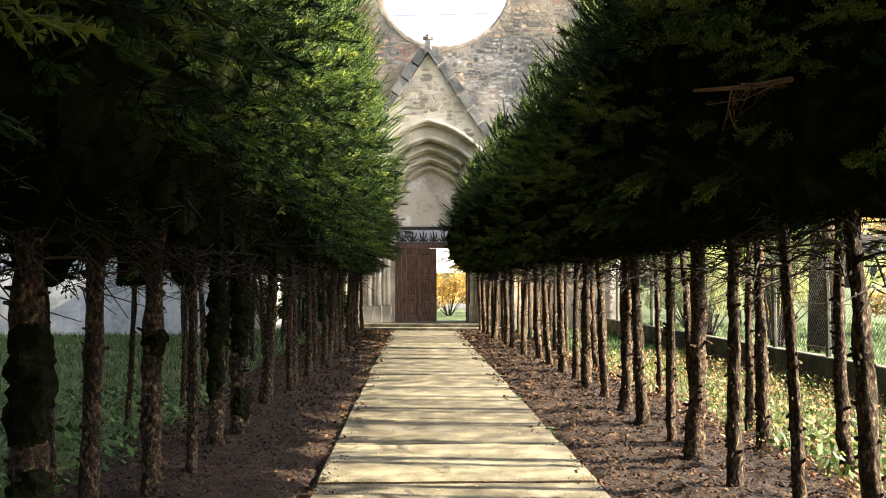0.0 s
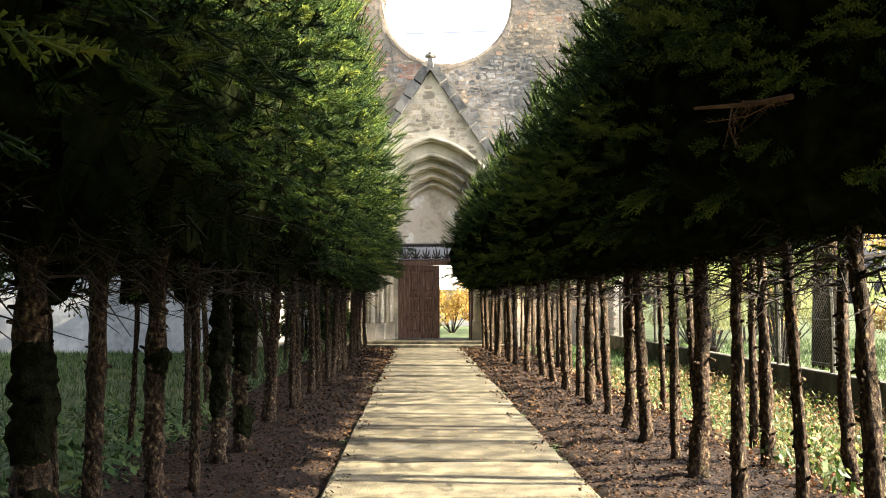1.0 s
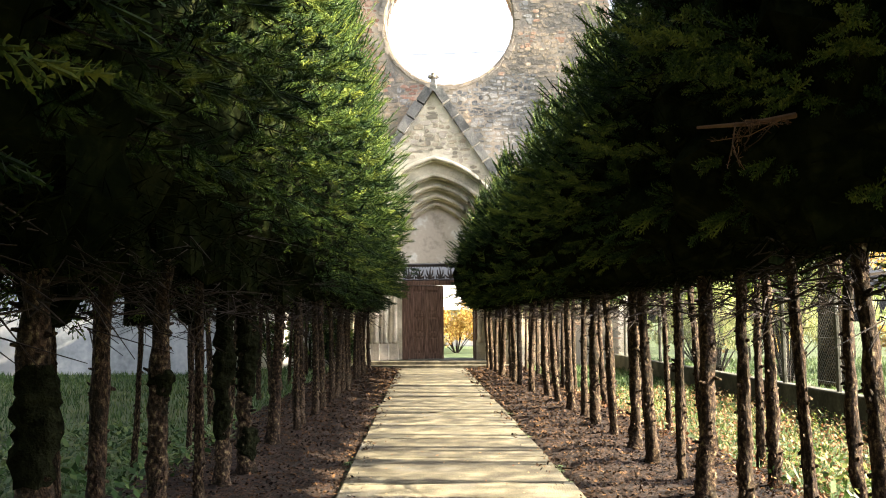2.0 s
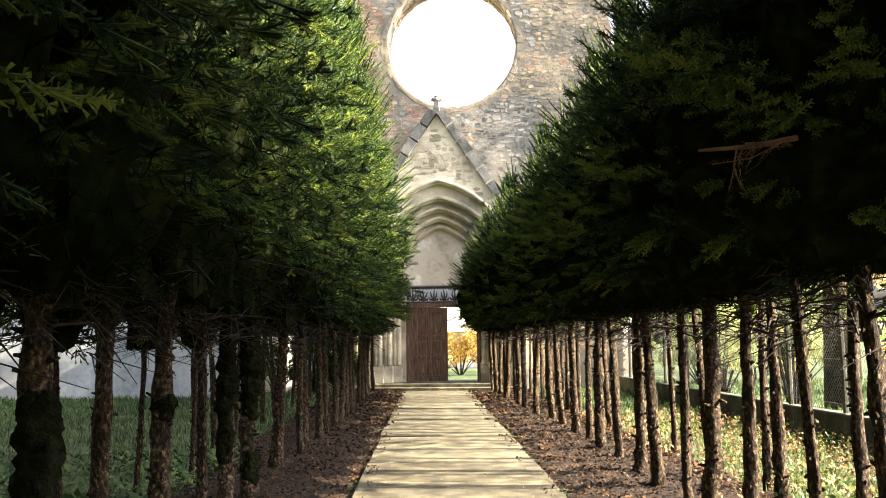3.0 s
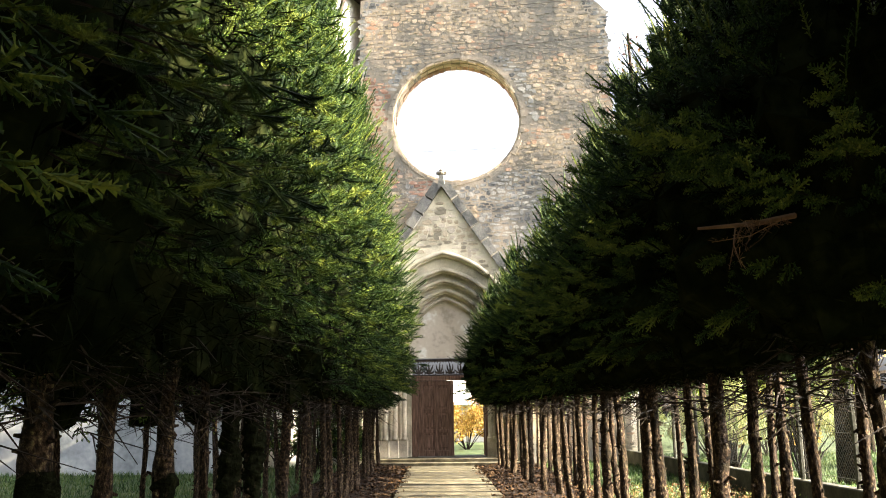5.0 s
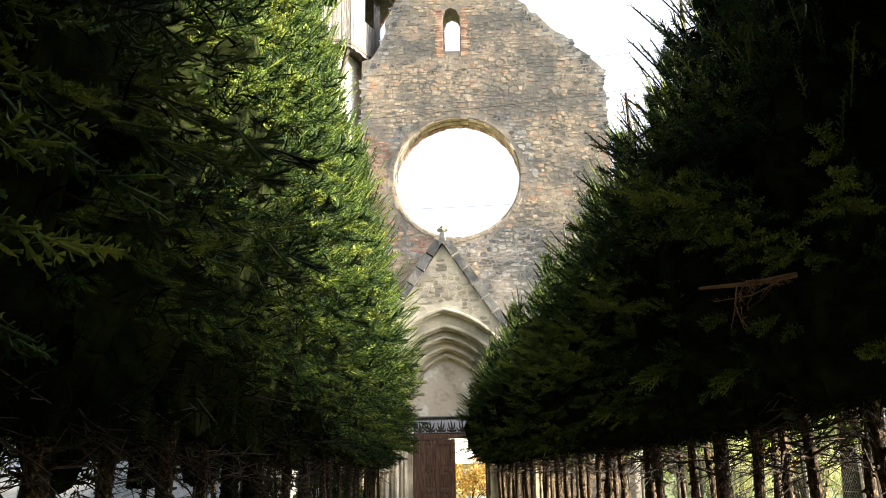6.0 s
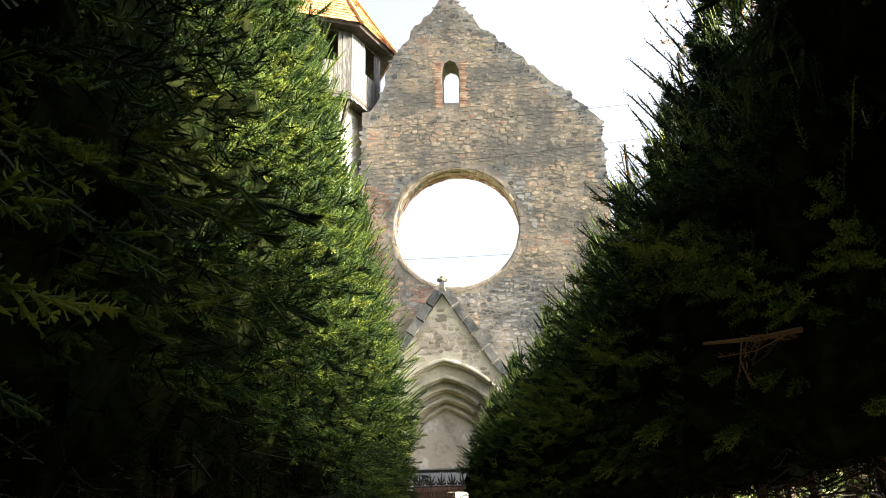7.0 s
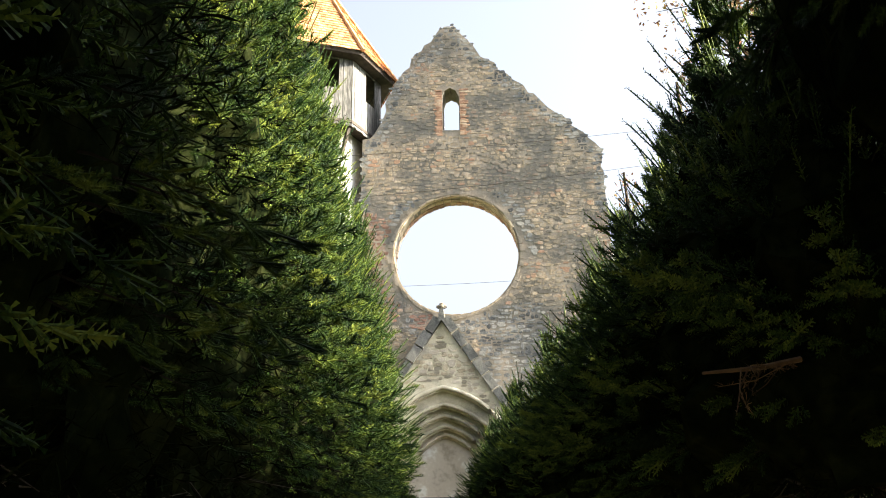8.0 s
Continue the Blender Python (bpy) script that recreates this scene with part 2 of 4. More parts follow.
# ---- spruces ----
def crown_mesh(seed, profile, z0, z1, nb, needles, nlen, nwid, sub, shoots_per_m, facing, core, low):
    """profile: crown radius at height z. Branches with side shoots, each a slim stem set about with needles; facing: share of branches on the open +x side; core: thickness of the needle-packed stem; low: how far the growth gathers low down."""
    r = np.random.default_rng(seed)
    P, D, L, SV = [], [], [], []
    up_z = np.array([0, 0, 1.0])
    for i in range(nb):
        z = z0 + (z1 - z0) * ((i + r.random()) / nb) ** low
        az = r.uniform(-1.75, 1.75) if r.random() < facing else r.uniform(1.6, 4.7)
        R = max(0.08, profile(z) * r.uniform(0.68, 1.08) - 0.18)
        u = (z - z0) / (z1 - z0)
        up = -0.05 + 0.85 * u ** 0.8 + r.normal(0, 0.14)
        d = np.array([math.cos(az), math.sin(az), up])
        base = np.array([0, 0, z - 0.5 * up * R])
        side = np.array([-math.sin(az), math.cos(az), 0])
        n = max(4, int(R * shoots_per_m))
        droop = -0.16 * (1 - u) + 0.12 * u - 0.3 * max(0.0, 0.3 - u)
        SV.append((base, base + d * R * 0.45 + up_z * droop * R * 0.2, base + d * R * 0.85 + up_z * droop * R * 0.72))
        for k in range(n + 1):
            s = 0.52 + 0.48 * k / n + r.uniform(-0.05, 0.05)
            p = base + d * R * s + up_z * droop * R * s * s
            if k == n:
                dd = d / np.linalg.norm(d) + up_z * (droop * 1.6 + 0.1)
                ln = r.uniform(0.13, 0.23)
            else:
                sg = 1 if k % 2 else -1
                dd = d * r.uniform(0.7, 1.05) + side * sg * r.uniform(0.4, 0.85) + up_z * r.normal(-0.28 + 0.85 * u, 0.36)
                ln = r.uniform(0.15, 0.27) * (1.35 - 0.5 * s)
            dd = dd / np.linalg.norm(dd)
            P.append(p), D.append(dd), L.append(ln)
            for q in range(sub):
                sg = 1 if q % 2 else -1
                e = dd * 0.85 + np.cross(dd, (0, 0, 1)) * sg * 0.6 + up_z * r.normal(-0.06 + 0.2 * u, 0.13)
                e /= np.linalg.norm(e)
                u2 = 0.15 + 0.6 * (q + r.random()) / sub
                P.append(p + dd * ln * u2), D.append(e), L.append(ln * (0.8 - 0.4 * u2) * r.uniform(0.8, 1.15))
    # upright young shoots on the upper slope
    for k in range(90):
        u = r.uniform(0.3, 0.98)
        z = z0 + (z1 - z0) * u
        a = r.uniform(-1.9, 1.9) if r.random() < 0.8 else r.uniform(0, 6.28)
        R = profile(z) * r.uniform(0.6, 0.95)
        dd = np.array([math.cos(a) * (1.15 - 0.7 * u), math.sin(a) * (1.15 - 0.7 * u), 0.45 + 0.6 * u])
        P.append(np.array([R * math.cos(a), R * math.sin(a), z])), D.append(dd / np.linalg.norm(dd)), L.append(r.uniform(0.25, 0.5))
    # leader and its top whorls
    for k in range(11):
        a = k * 1.9 + r.random()
        dd = np.array([math.cos(a) * 0.55, math.sin(a) * 0.55, 0.8]) if k else np.array([0.03, 0.02, 1.0])
        P.append(np.array([0, 0, z1 - (0.0 if k == 0 else 0.07 * k)])), D.append(dd / np.linalg.norm(dd)), L.append(0.6 if k == 0 else 0.4)
    P, D, L = np.array(P), np.array(D), np.array(L)
    n = len(P)
    t = (np.arange(needles) + 0.5) / needles
    ref = np.where(np.abs(D[:, 2:3]) > 0.9, np.array([[1., 0, 0]]), np.array([[0., 0, 1]]))
    U = np.cross(D, ref)
    U /= np.linalg.norm(U, axis=1)[:, None]
    W = np.cross(U, D)
    # each shoot bends a little along its length
    bow = (W * r.normal(0.05, 0.07, (n, 1)) + U * r.normal(0, 0.07, (n, 1))) * L[:, None]
    pos = P[:, None] + D[:, None] * (L[:, None] * t[None])[..., None] + bow[:, None] * (t ** 2)[None, :, None]
    ang = r.random((n, 1)) * 6.28 + np.arange(needles)[None] * 2.4 + r.normal(0, 0.3, (n, needles))
    rad = U[:, None] * np.cos(ang)[..., None] + W[:, None] * (np.sin(ang) * 0.75 + 0.15)[..., None]
    nd = D[:, None] * 0.58 + rad * 0.82
    nd /= np.linalg.norm(nd, axis=2)[..., None]
    wv = np.cross(D[:, None], nd)
    wv /= np.linalg.norm(wv, axis=2)[..., None] + 1e-6
    ln = nlen * (1.12 - 0.5 * t[None, :, None] ** 2) * r.uniform(0.8, 1.2, (n, needles, 1))
    if needles > 60:
        V = np.stack([pos - wv * nwid, pos + wv * nwid, pos + nd * ln], 2).reshape(-1, 3)
    else:
        # tufts of needles, spreading outwards
        V = np.stack([pos, pos + nd * ln - wv * nwid, pos + nd * ln + wv * nwid], 2).reshape(-1, 3)
    F = np.arange(len(V)).reshape(-1, 3)
    # the needle-packed stems: three-sided spindles
    rings = []
    for s, q in ((0.0, 0.7), (0.8, 1.0)):
        c = P + D * (L * s)[:, None] + bow * s * s
        for j in range(3):
            a = 2.094 * j
            rings.append(c + (U * math.cos(a) + W * math.sin(a)) * core * q)
    rings.append(P + D * (L * 1.02)[:, None] + bow)
    S = np.stack(rings, 1).reshape(-1, 3)
    o = len(V) + 7 * np.arange(n)[:, None]
    tris = [(0, 1, 4), (0, 4, 3), (1, 2, 5), (1, 5, 4), (2, 0, 3), (2, 3, 5), (3, 4, 6), (4, 5, 6), (5, 3, 6)]
    SF = np.concatenate([o + np.array(q)[None] for q in tris])
    return np.concatenate([V, S]), np.concatenate([F, SF]), SV


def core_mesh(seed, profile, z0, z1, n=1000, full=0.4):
    """Dry sprigs round the stem and a closed light-blocking hull, coloured as crown shade."""
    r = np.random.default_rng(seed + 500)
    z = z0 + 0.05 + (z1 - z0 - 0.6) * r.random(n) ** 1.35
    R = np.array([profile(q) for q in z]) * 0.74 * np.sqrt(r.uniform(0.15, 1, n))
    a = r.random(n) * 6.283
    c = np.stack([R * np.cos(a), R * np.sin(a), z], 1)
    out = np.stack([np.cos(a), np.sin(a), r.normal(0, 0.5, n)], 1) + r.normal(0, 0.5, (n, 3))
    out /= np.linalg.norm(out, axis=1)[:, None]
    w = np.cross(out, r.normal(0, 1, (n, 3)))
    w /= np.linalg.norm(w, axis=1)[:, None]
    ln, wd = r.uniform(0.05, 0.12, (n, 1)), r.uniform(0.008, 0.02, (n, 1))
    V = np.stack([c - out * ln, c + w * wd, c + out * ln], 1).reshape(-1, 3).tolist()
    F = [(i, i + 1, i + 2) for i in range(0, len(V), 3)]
    # closed hull that keeps light from passing through the crown
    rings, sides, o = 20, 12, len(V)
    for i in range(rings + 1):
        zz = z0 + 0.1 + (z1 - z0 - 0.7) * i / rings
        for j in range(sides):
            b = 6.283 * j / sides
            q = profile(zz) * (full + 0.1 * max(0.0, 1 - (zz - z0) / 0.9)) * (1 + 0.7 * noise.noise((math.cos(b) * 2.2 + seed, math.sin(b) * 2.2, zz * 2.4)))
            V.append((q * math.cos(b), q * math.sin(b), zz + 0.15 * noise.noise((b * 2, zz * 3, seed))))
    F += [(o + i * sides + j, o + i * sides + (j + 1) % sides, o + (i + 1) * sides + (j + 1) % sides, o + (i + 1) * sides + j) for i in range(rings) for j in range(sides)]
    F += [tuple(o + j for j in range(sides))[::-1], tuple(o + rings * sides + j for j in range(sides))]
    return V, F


def trunk_mesh(seed, height, r0=0.1):
    r = np.random.default_rng(seed)
    V, F = [], []
    rings, sides = 46, 10
    ph = r.random(4) * 6.28
    bend = r.uniform(0.015, 0.05)
    zs = [height * (i / rings) ** 1.6 for i in range(rings + 1)]
    for i, z in enumerate(zs):
        u = z / height
        rr = r0 * (1 - 0.8 * u) * (1 + 0.55 * math.exp(-z / 0.10))
        cx, cy = bend * math.sin(z * 1.7 + ph[0]), bend * math.sin(z * 1.3 + ph[1])
        for j in range(sides):
            a = 2 * math.pi * j / sides
            k = 1 + 0.45 * noise.noise((math.cos(a) * 1.5 + seed * 3, math.sin(a) * 1.5, z * 3.0)) + 0.42 * noise.noise((math.cos(a) * 3 + seed, math.sin(a) * 3, z * 9)) + 0.16 * noise.noise((math.cos(a) * 7, math.sin(a) * 7 + seed, z * 27))
            V.append((cx + rr * k * math.cos(a), cy + rr * k * math.sin(a), z - 0.06))
    for i in range(rings):
        for j in range(sides):
            F.append((i * sides + j, i * sides + (j + 1) % sides, (i + 1) * sides + (j + 1) % sides, (i + 1) * sides + j))
    F.append(tuple(range(rings * sides, (rings + 1) * sides)))
    stubs = []
    for i in range(34):
        z = r.uniform(0.3, 1.85)
        a = r.random() * 6.28
        d = np.array([math.cos(a), math.sin(a), r.uniform(-0.3, 0.4)])
        rr = r0 * (1 - 0.8 * z / height)
        ln = r.uniform(0.01, 0.06)
        p = np.array([bend * math.sin(z * 1.7 + ph[0]), bend * math.sin(z * 1.3 + ph[1]), z - 0.06]) + d * rr * 0.6
        stubs.append(tube([p, p + d * (rr * 0.5 + ln)], [0.02, 0.009], 5))
    return join([(V, F)] + stubs)


def twig_mesh(seed, z0):
    r = np.random.default_rng(seed)
    pieces = []
    for i in range(15):
        a = r.random() * 6.28
        z = z0 + r.uniform(-0.22, 0.6)
        ln = r.uniform(0.2, 0.75)
        d = np.array([math.cos(a), math.sin(a), r.uniform(-0.25, 0.2)])
        p0 = np.array([0, 0, z])
        p1 = p0 + d * ln * 0.5 + np.array([0, 0, r.normal(0, 0.05)])
        p2 = p0 + d * ln + np.array([0, 0, r.normal(-0.05, 0.1)])
        pieces.append(tube([p0, p1, p2], [0.011, 0.007, 0.003], 4))
        for q in range(4):
            s = r.uniform(0.3, 0.95)
            b = p0 + (p2 - p0) * s
            e = d + np.cross(d, (0, 0, 1)) * r.choice([-1, 1]) * r.uniform(0.5, 1.2) + np.array([0, 0, r.normal(-0.1, 0.4)])
            pieces.append(tube([b, b + e * r.uniform(0.08, 0.3)], [0.005, 0.002], 3))
    return join(pieces)


def prof(bulge_z, w, z_top, z_low, w_low, power):
    def p(z):
        if z < bulge_z:
            u = max(0.0, (z - z_low) / (bulge_z - z_low))
            return w_low + (w - w_low) * math.sin(u * math.pi / 2)
        return max(0.04, w * max(0.0, (z_top - z) / (z_top - bulge_z)) ** power)
    return p


TALL = prof(3.35, 1.7, 9.2, 1.85, 0.45, 0.95)
BROAD = prof(3.0, 1.52, 5.5, 1.8, 0.55, 1.15)
CROWNS = {}
# fineness of the growth: branches, needles a shoot, needle length and half width, side shoots, shoots a metre, share on the open side, stem thickness, gathering low down
FINE = {"near": (66, 120, 0.031, 0.0021, 2, 6.0, 0.93, 0.0075, 1.5), "mid": (104, 26, 0.036, 0.0058, 2, 6.2, 0.92, 0.0075, 0.98), "far": (88, 11, 0.055, 0.0105, 0, 9.3, 0.84, 0.011, 1.2), "outer": (50, 7, 0.08, 0.015, 0, 6, 0.5, 0.015, 1.3)}


def plain_mesh(name, V, F, material):
    me = bpy.data.meshes.new(name)
    me.from_pydata(V.tolist() if isinstance(V, np.ndarray) else [tuple(v) for v in V], [], F.tolist() if isinstance(F, np.ndarray) else F)
    me.materials.append(material)
    return me


def make_crown(kind, fine, k, seed):
    profile, z1 = (TALL, 8.9) if kind == "tall" else (BROAD, 5.35)
    branches = int(FINE[fine][0] * (1.0 if kind == "tall" else 0.75))
    V, F, SV = crown_mesh(seed, profile, ({"near": 2.75, "mid": 2.65} if kind == "tall" else {"near": 2.3, "mid": 2.25, "outer": 1.7}).get(fine, 2.1), z1, branches, *FINE[fine][1:])
    wood = join([tube([a, b, c], [0.013, 0.008, 0.003], 4 if fine == "near" else 3) for a, b, c in (SV if fine in ("near", "mid") else SV[::3])])
    CROWNS[(kind, fine, k)] = (plain_mesh("crown", V, F, M_NEEDLE), plain_mesh("branch_work", *wood, M_TWIG), plain_mesh("inner_growth", *core_mesh(seed, profile, 1.85, z1, 3500 if fine == 'near' else 2500 if fine == 'mid' else 900, 0.56 if kind == 'broad' else 0.34), M_INNER_SHADE))


for k in range(2):
    for q, fine in enumerate(FINE):
        make_crown("tall", fine, k, 11 + k + 10 * q)
        make_crown("broad", fine, k, 111 + k + 10 * q)
TRUNKS, TWIGS = [], []
for k in range(6):
    v, f = trunk_mesh(60 + k, 6.0)
    me = bpy.data.meshes.new("trunk")
    me.from_pydata([tuple(p) for p in v], [], f)
    me.materials.append(M_BARK)
    me.polygons.foreach_set("use_smooth", [True] * len(me.polygons))
    TRUNKS.append(me)
for k in range(4):
    v, f = twig_mesh(80 + k, 1.85)
    me = bpy.data.meshes.new("dead_twig_tangle")
    me.from_pydata([tuple(p) for p in v], [], f)
    me.materials.append(M_TWIG)
    TWIGS.append(me)

tree_rng = random.Random(5)
def spruce(kind, x, y, diameter, width=1.0, tall=1.0, fine="far", lean=(0, 0), turn=0.0, group="avenue of spruces", label="clipped dark green spruce with a bare lower trunk"):
    n = tree_rng.randrange(60)
    e = thing("spruce_tree", label, "tree", group, (x, y, 0))
    e.rotation_euler = (radians(lean[0]), radians(lean[1]), 0)
    me, wm, cm = CROWNS[(kind, fine, n % 2)]
    t = new("trunk", TRUNKS[n % 6])
    t.parent, t.scale, t.rotation_euler = e, (diameter / 0.25, diameter / 0.25, 1), (0, 0, n)
    turn += tree_rng.uniform(-0.45, 0.45)
    for nm, m in (("crown", me), ("branch_work", wm), ("inner_growth", cm)):
        c = new(nm, m)
        if nm != "crown":
            tagged(c, kind="stuff")
        c.parent, c.scale, c.rotation_euler = e, (width, width, tall), (0, 0, turn)
    w = tagged(new("dead_twig_tangle", TWIGS[n % 4]), kind="stuff")
    w.parent, w.rotation_euler = e, (0, 0, n * 2)
    return e


def fineness(y, reach):
    return "near" if 2.8 < y < reach else "mid" if 2.8 < y < 12.6 else "far" if y > 0 else "outer"


# the rows along the path: y, x and trunk diameter, then on at an even step
LEFT_IN = [(4.45, -1.87, .22), (5.5, -1.9, .15), (6.65, -1.93, .19), (7.4, -1.8, .11), (8.8, -1.94, .2), (9.45, -1.8, .22), (11.77, -1.88, .2), (13.1, -1.77, .13), (14.0, -1.85, .16), (15.25, -1.78, .15), (16.4, -1.8, .16), (17.34, -1.72, .15)]
RIGHT_IN = [(4.85, 2.45, .14), (5.75, 2.45, .11), (6.81, 2.41, .135), (7.9, 2.45, .2), (8.8, 2.49, .115), (10.0, 2.5, .16), (11.07, 2.57, .2), (12.3, 2.55, .15), (13.48, 2.58, .19), (14.7, 2.6, .14), (15.9, 2.6, .18), (17.23, 2.54, .16)]
y = 18.4
while y < 30.2:
    LEFT_IN.append((y, -1.75 + tree_rng.uniform(-.07, .07), tree_rng.uniform(.13, .19)))
    RIGHT_IN.append((y + 0.2, 2.5 - 0.03 * (y - 18) + tree_rng.uniform(-.07, .07), tree_rng.uniform(.13, .19)))
    y += 1.1
# those behind y 2.8 stand out of view, added to block light
for y in (3.3, 2.2, 1.0, -0.2, -1.4, -2.6, -3.8, -5.0, -6.2, -7.4, -8.8, -10.2):
    LEFT_IN.append((y, -1.9, .17))
    RIGHT_IN.append((y + 0.4, 2.45, .17))
def lean():
    return tree_rng.uniform(-2, 2), tree_rng.uniform(-2, 2)


for y, x, d in LEFT_IN:
    far = min(1.0, max(0.0, (y - 6) / 16))
    # unseen trees behind the camera widened to shut out sky light
    spruce("tall", x, y, d, (1.1 if y < 0.5 else 0.84) + 0.2 * far + tree_rng.uniform(-.06, .06), tree_rng.uniform(0.94, 1.06), fineness(y, 5.0), lean(), 0.0)
for y, x, d in RIGHT_IN:
    far = min(1.0, max(0.0, (y - 6) / 16))
    # nearest trees stretched above the view, unseen ones widened, to shade the left row
    spruce("broad", x, y, d, (1.25 if y < 0.7 else 0.82 if y < 5.2 else 0.96) + 0.1 * far + tree_rng.uniform(-.06, .06), tree_rng.uniform(0.96, 1.07) * (1.85 if y < 4.0 else 1.0), fineness(y, 4.5), lean(), math.pi)
# outer rows: crowns mostly out of sight, sized to block sun and sky
y = -3.0
while y < 30:
    spruce("tall", -3.4 + tree_rng.uniform(-.15, .15), y + 0.6, tree_rng.uniform(.1, .16), 1.0, 0.95, "outer", lean(), 0, "outer row of spruces", "thin spruce of the outer row with bare stem")
    y += 1.55
y = -3.0
while y < 30:
    spruce("broad", 3.45 + tree_rng.uniform(-.2, .2), y + 0.35, tree_rng.uniform(.09, .16), 0.68, 1.14, "outer", lean(), 0, "outer row of spruces", "thin spruce of the outer row with bare stem")
    y += 1.12

for x, y, d, tilt in ((-2.72, 7.0, .085, (0, -4)), (-3.0, 9.6, .08, (0, 2)), (-2.75, 10.9, .075, (0, 1)), (-3.1, 5.2, .1, (0, 3))):
    spruce("tall", x, y, d, 0.55, 0.8, "outer", tilt, 0, "outer row of spruces", "thin spruce of the outer row with bare stem")

# dark moss clumps grown round some of the trunks
M_MOSS = mat("dark_moss", [(0.004, 0.004, 0.002), (0.007, 0.008, 0.004), (0.012, 0.013, 0.006)], 18, 1.0, 1.0, 70, gloss=0.0)
def moss(tree_x, tree_y, z0, z1, r0, seed):
    tree = min((o for o in scene.objects if o.name.startswith("spruce_tree")), key=lambda o: (o.location.x - tree_x) ** 2 + (o.location.y - tree_y) ** 2)
    rings, sides = max(6, int((z1 - z0) / 0.035)), 14
    V = []
    for i in range(rings + 1):
        u = i / rings
        for j in range(sides):
            a = 6.2832 * j / sides
            z = z0 + (z1 - z0) * u
            k = (0.6 + 0.4 * math.sin(math.pi * u) ** 0.5) * (1 + 0.55 * noise.noise((math.cos(a) * 1.6 + seed, math.sin(a) * 1.6, z * 7)) + 0.6 * noise.noise((math.cos(a) * 4, math.sin(a) * 4 + seed, z * 25)))
            V.append((r0 * k * math.cos(a), r0 * k * math.sin(a), z + 0.02 * noise.noise((a, z * 9, seed))))
    F = [(i * sides + j, i * sides + (j + 1) % sides, (i + 1) * sides + (j + 1) % sides, (i + 1) * sides + j) for i in range(rings) for j in range(sides)]
    link_mesh("moss_clump", V, F, M_MOSS, tree, "dark shaggy moss", smooth=True)
for q, (x, y, z0, z1, r0) in enumerate(((-1.87, 4.45, 0.3, 0.66, .1), (-1.87, 4.45, 0.78, 1.36, .102), (-1.93, 6.65, 1.02, 1.22, .085), (-1.94, 8.8, 0.45, 1.9, .088), (-1.8, 9.45, 0.12, 0.5, .1), (-1.8, 9.45, 0.8, 1.9, .098))):
    moss(x, y, z0, z1, r0, q * 3.7)

# a dead, rust-brown branch in one of the crowns
M_RUST = mat("dead_needles", [(0.03, 0.015, 0.0075), (0.07, 0.0375, 0.018), (0.12, 0.07, 0.0325)], 5, 0.9, 0, 30, per_island=0.4)
host = min((o for o in scene.objects if o.name.startswith("spruce_tree") and o.location.x > 2), key=lambda o: abs(o.location.y - 3.7))
dr = np.random.default_rng(3)
root, tip = np.array([-0.83, 0.0, 2.43]), np.array([-1.27, -0.04, 2.37])
bits = [tube([root, root * 0.55 + tip * 0.45 + np.array([0, 0, -0.012]), tip], [0.013, 0.011, 0.006], 6)]
for k in range(9):
    b = root + (tip - root) * dr.uniform(0.0, 0.8)
    e = b + np.array([dr.normal(-0.04, 0.12), dr.normal(-0.05, 0.08), -dr.uniform(-0.04, 0.22)])
    bits.append(tube([b, b * 0.5 + e * 0.5 + dr.normal(0, 0.015, 3), e], [0.004, 0.003, 0.0015], 4))
    for q in range(22 if k < 9 else 0):
        m = b + (e - b) * dr.uniform(0.1, 1)
        bits.append(tube([m, m + dr.normal(0, 0.014, 3)], [0.002, 0.001], 3))
link_mesh("dead_branch", *join(bits), M_RUST, host, "dead rust-brown branch")

# ---- church front ----
TH = radians(5)
O, SAX, AAX = Vector((0.68, 32.5, 0)), Vector((math.cos(TH), -math.sin(TH), 0)), Vector((math.sin(TH), math.cos(TH), 0))
def front(s, a, z):
    return O + SAX * s + AAX * a + Vector((0, 0, z))


def circle(cx, cz, r, n=64):
    return [(cx + r * math.cos(2 * math.pi * i / n), cz + r * math.sin(2 * math.pi * i / n)) for i in range(n)]


def arch(c, b, spring, apex, z0, n=14):
    """A pointed arch from z0 up, from the lower right round to the lower left."""
    rise = apex - spring
    R = (rise * rise + b * b) / (2 * b)
    top = math.asin(min(1, rise / R))
    right = [(c + (R * math.cos(top * i / n) - (R - b)), spring + R * math.sin(top * i / n)) for i in range(n + 1)]
    left = [(2 * c - x, z) for x, z in reversed(right[:-1])]
    return [(c + b, z0)] + right + left + [(c - b, z0)]


def ragged(pts, step=0.28, amount=0.09, seed=3):
    """A broken wall top: a line through pts in stone-sized steps."""
    r = random.Random(seed)
    out = []
    for (x0, z0), (x1, z1) in zip(pts, pts[1:]):
        n = max(1, int(math.hypot(x1 - x0, z1 - z0) / step))
        for i in range(n):
            u = i / n
            x, z = x0 + (x1 - x0) * u + r.uniform(-amount, amount), z0 + (z1 - z0) * u + r.uniform(-amount, amount)
            out.append((x, z))
    return out + [pts[-1]]


TOP = [(6.25, 12.5), (6.14, 14.5), (6.08, 16.55), (5.5, 17.3), (4.92, 17.95), (3.97, 18.68), (2.79, 19.9), (1.57, 21.05), (1.0, 21.9), (0.43, 22.42), (-0.1, 22.3), (-0.88, 21.45), (-1.25, 20.9), (-1.6, 20.45), (-2.0, 19.9), (-2.3, 19.1), (-2.5, 18.3), (-2.68, 17.72), (-3.25, 17.5)]
GABLE = [(-3.3, -0.1), (6.3, -0.1)] + ragged(TOP) + [(-3.3, 13)]
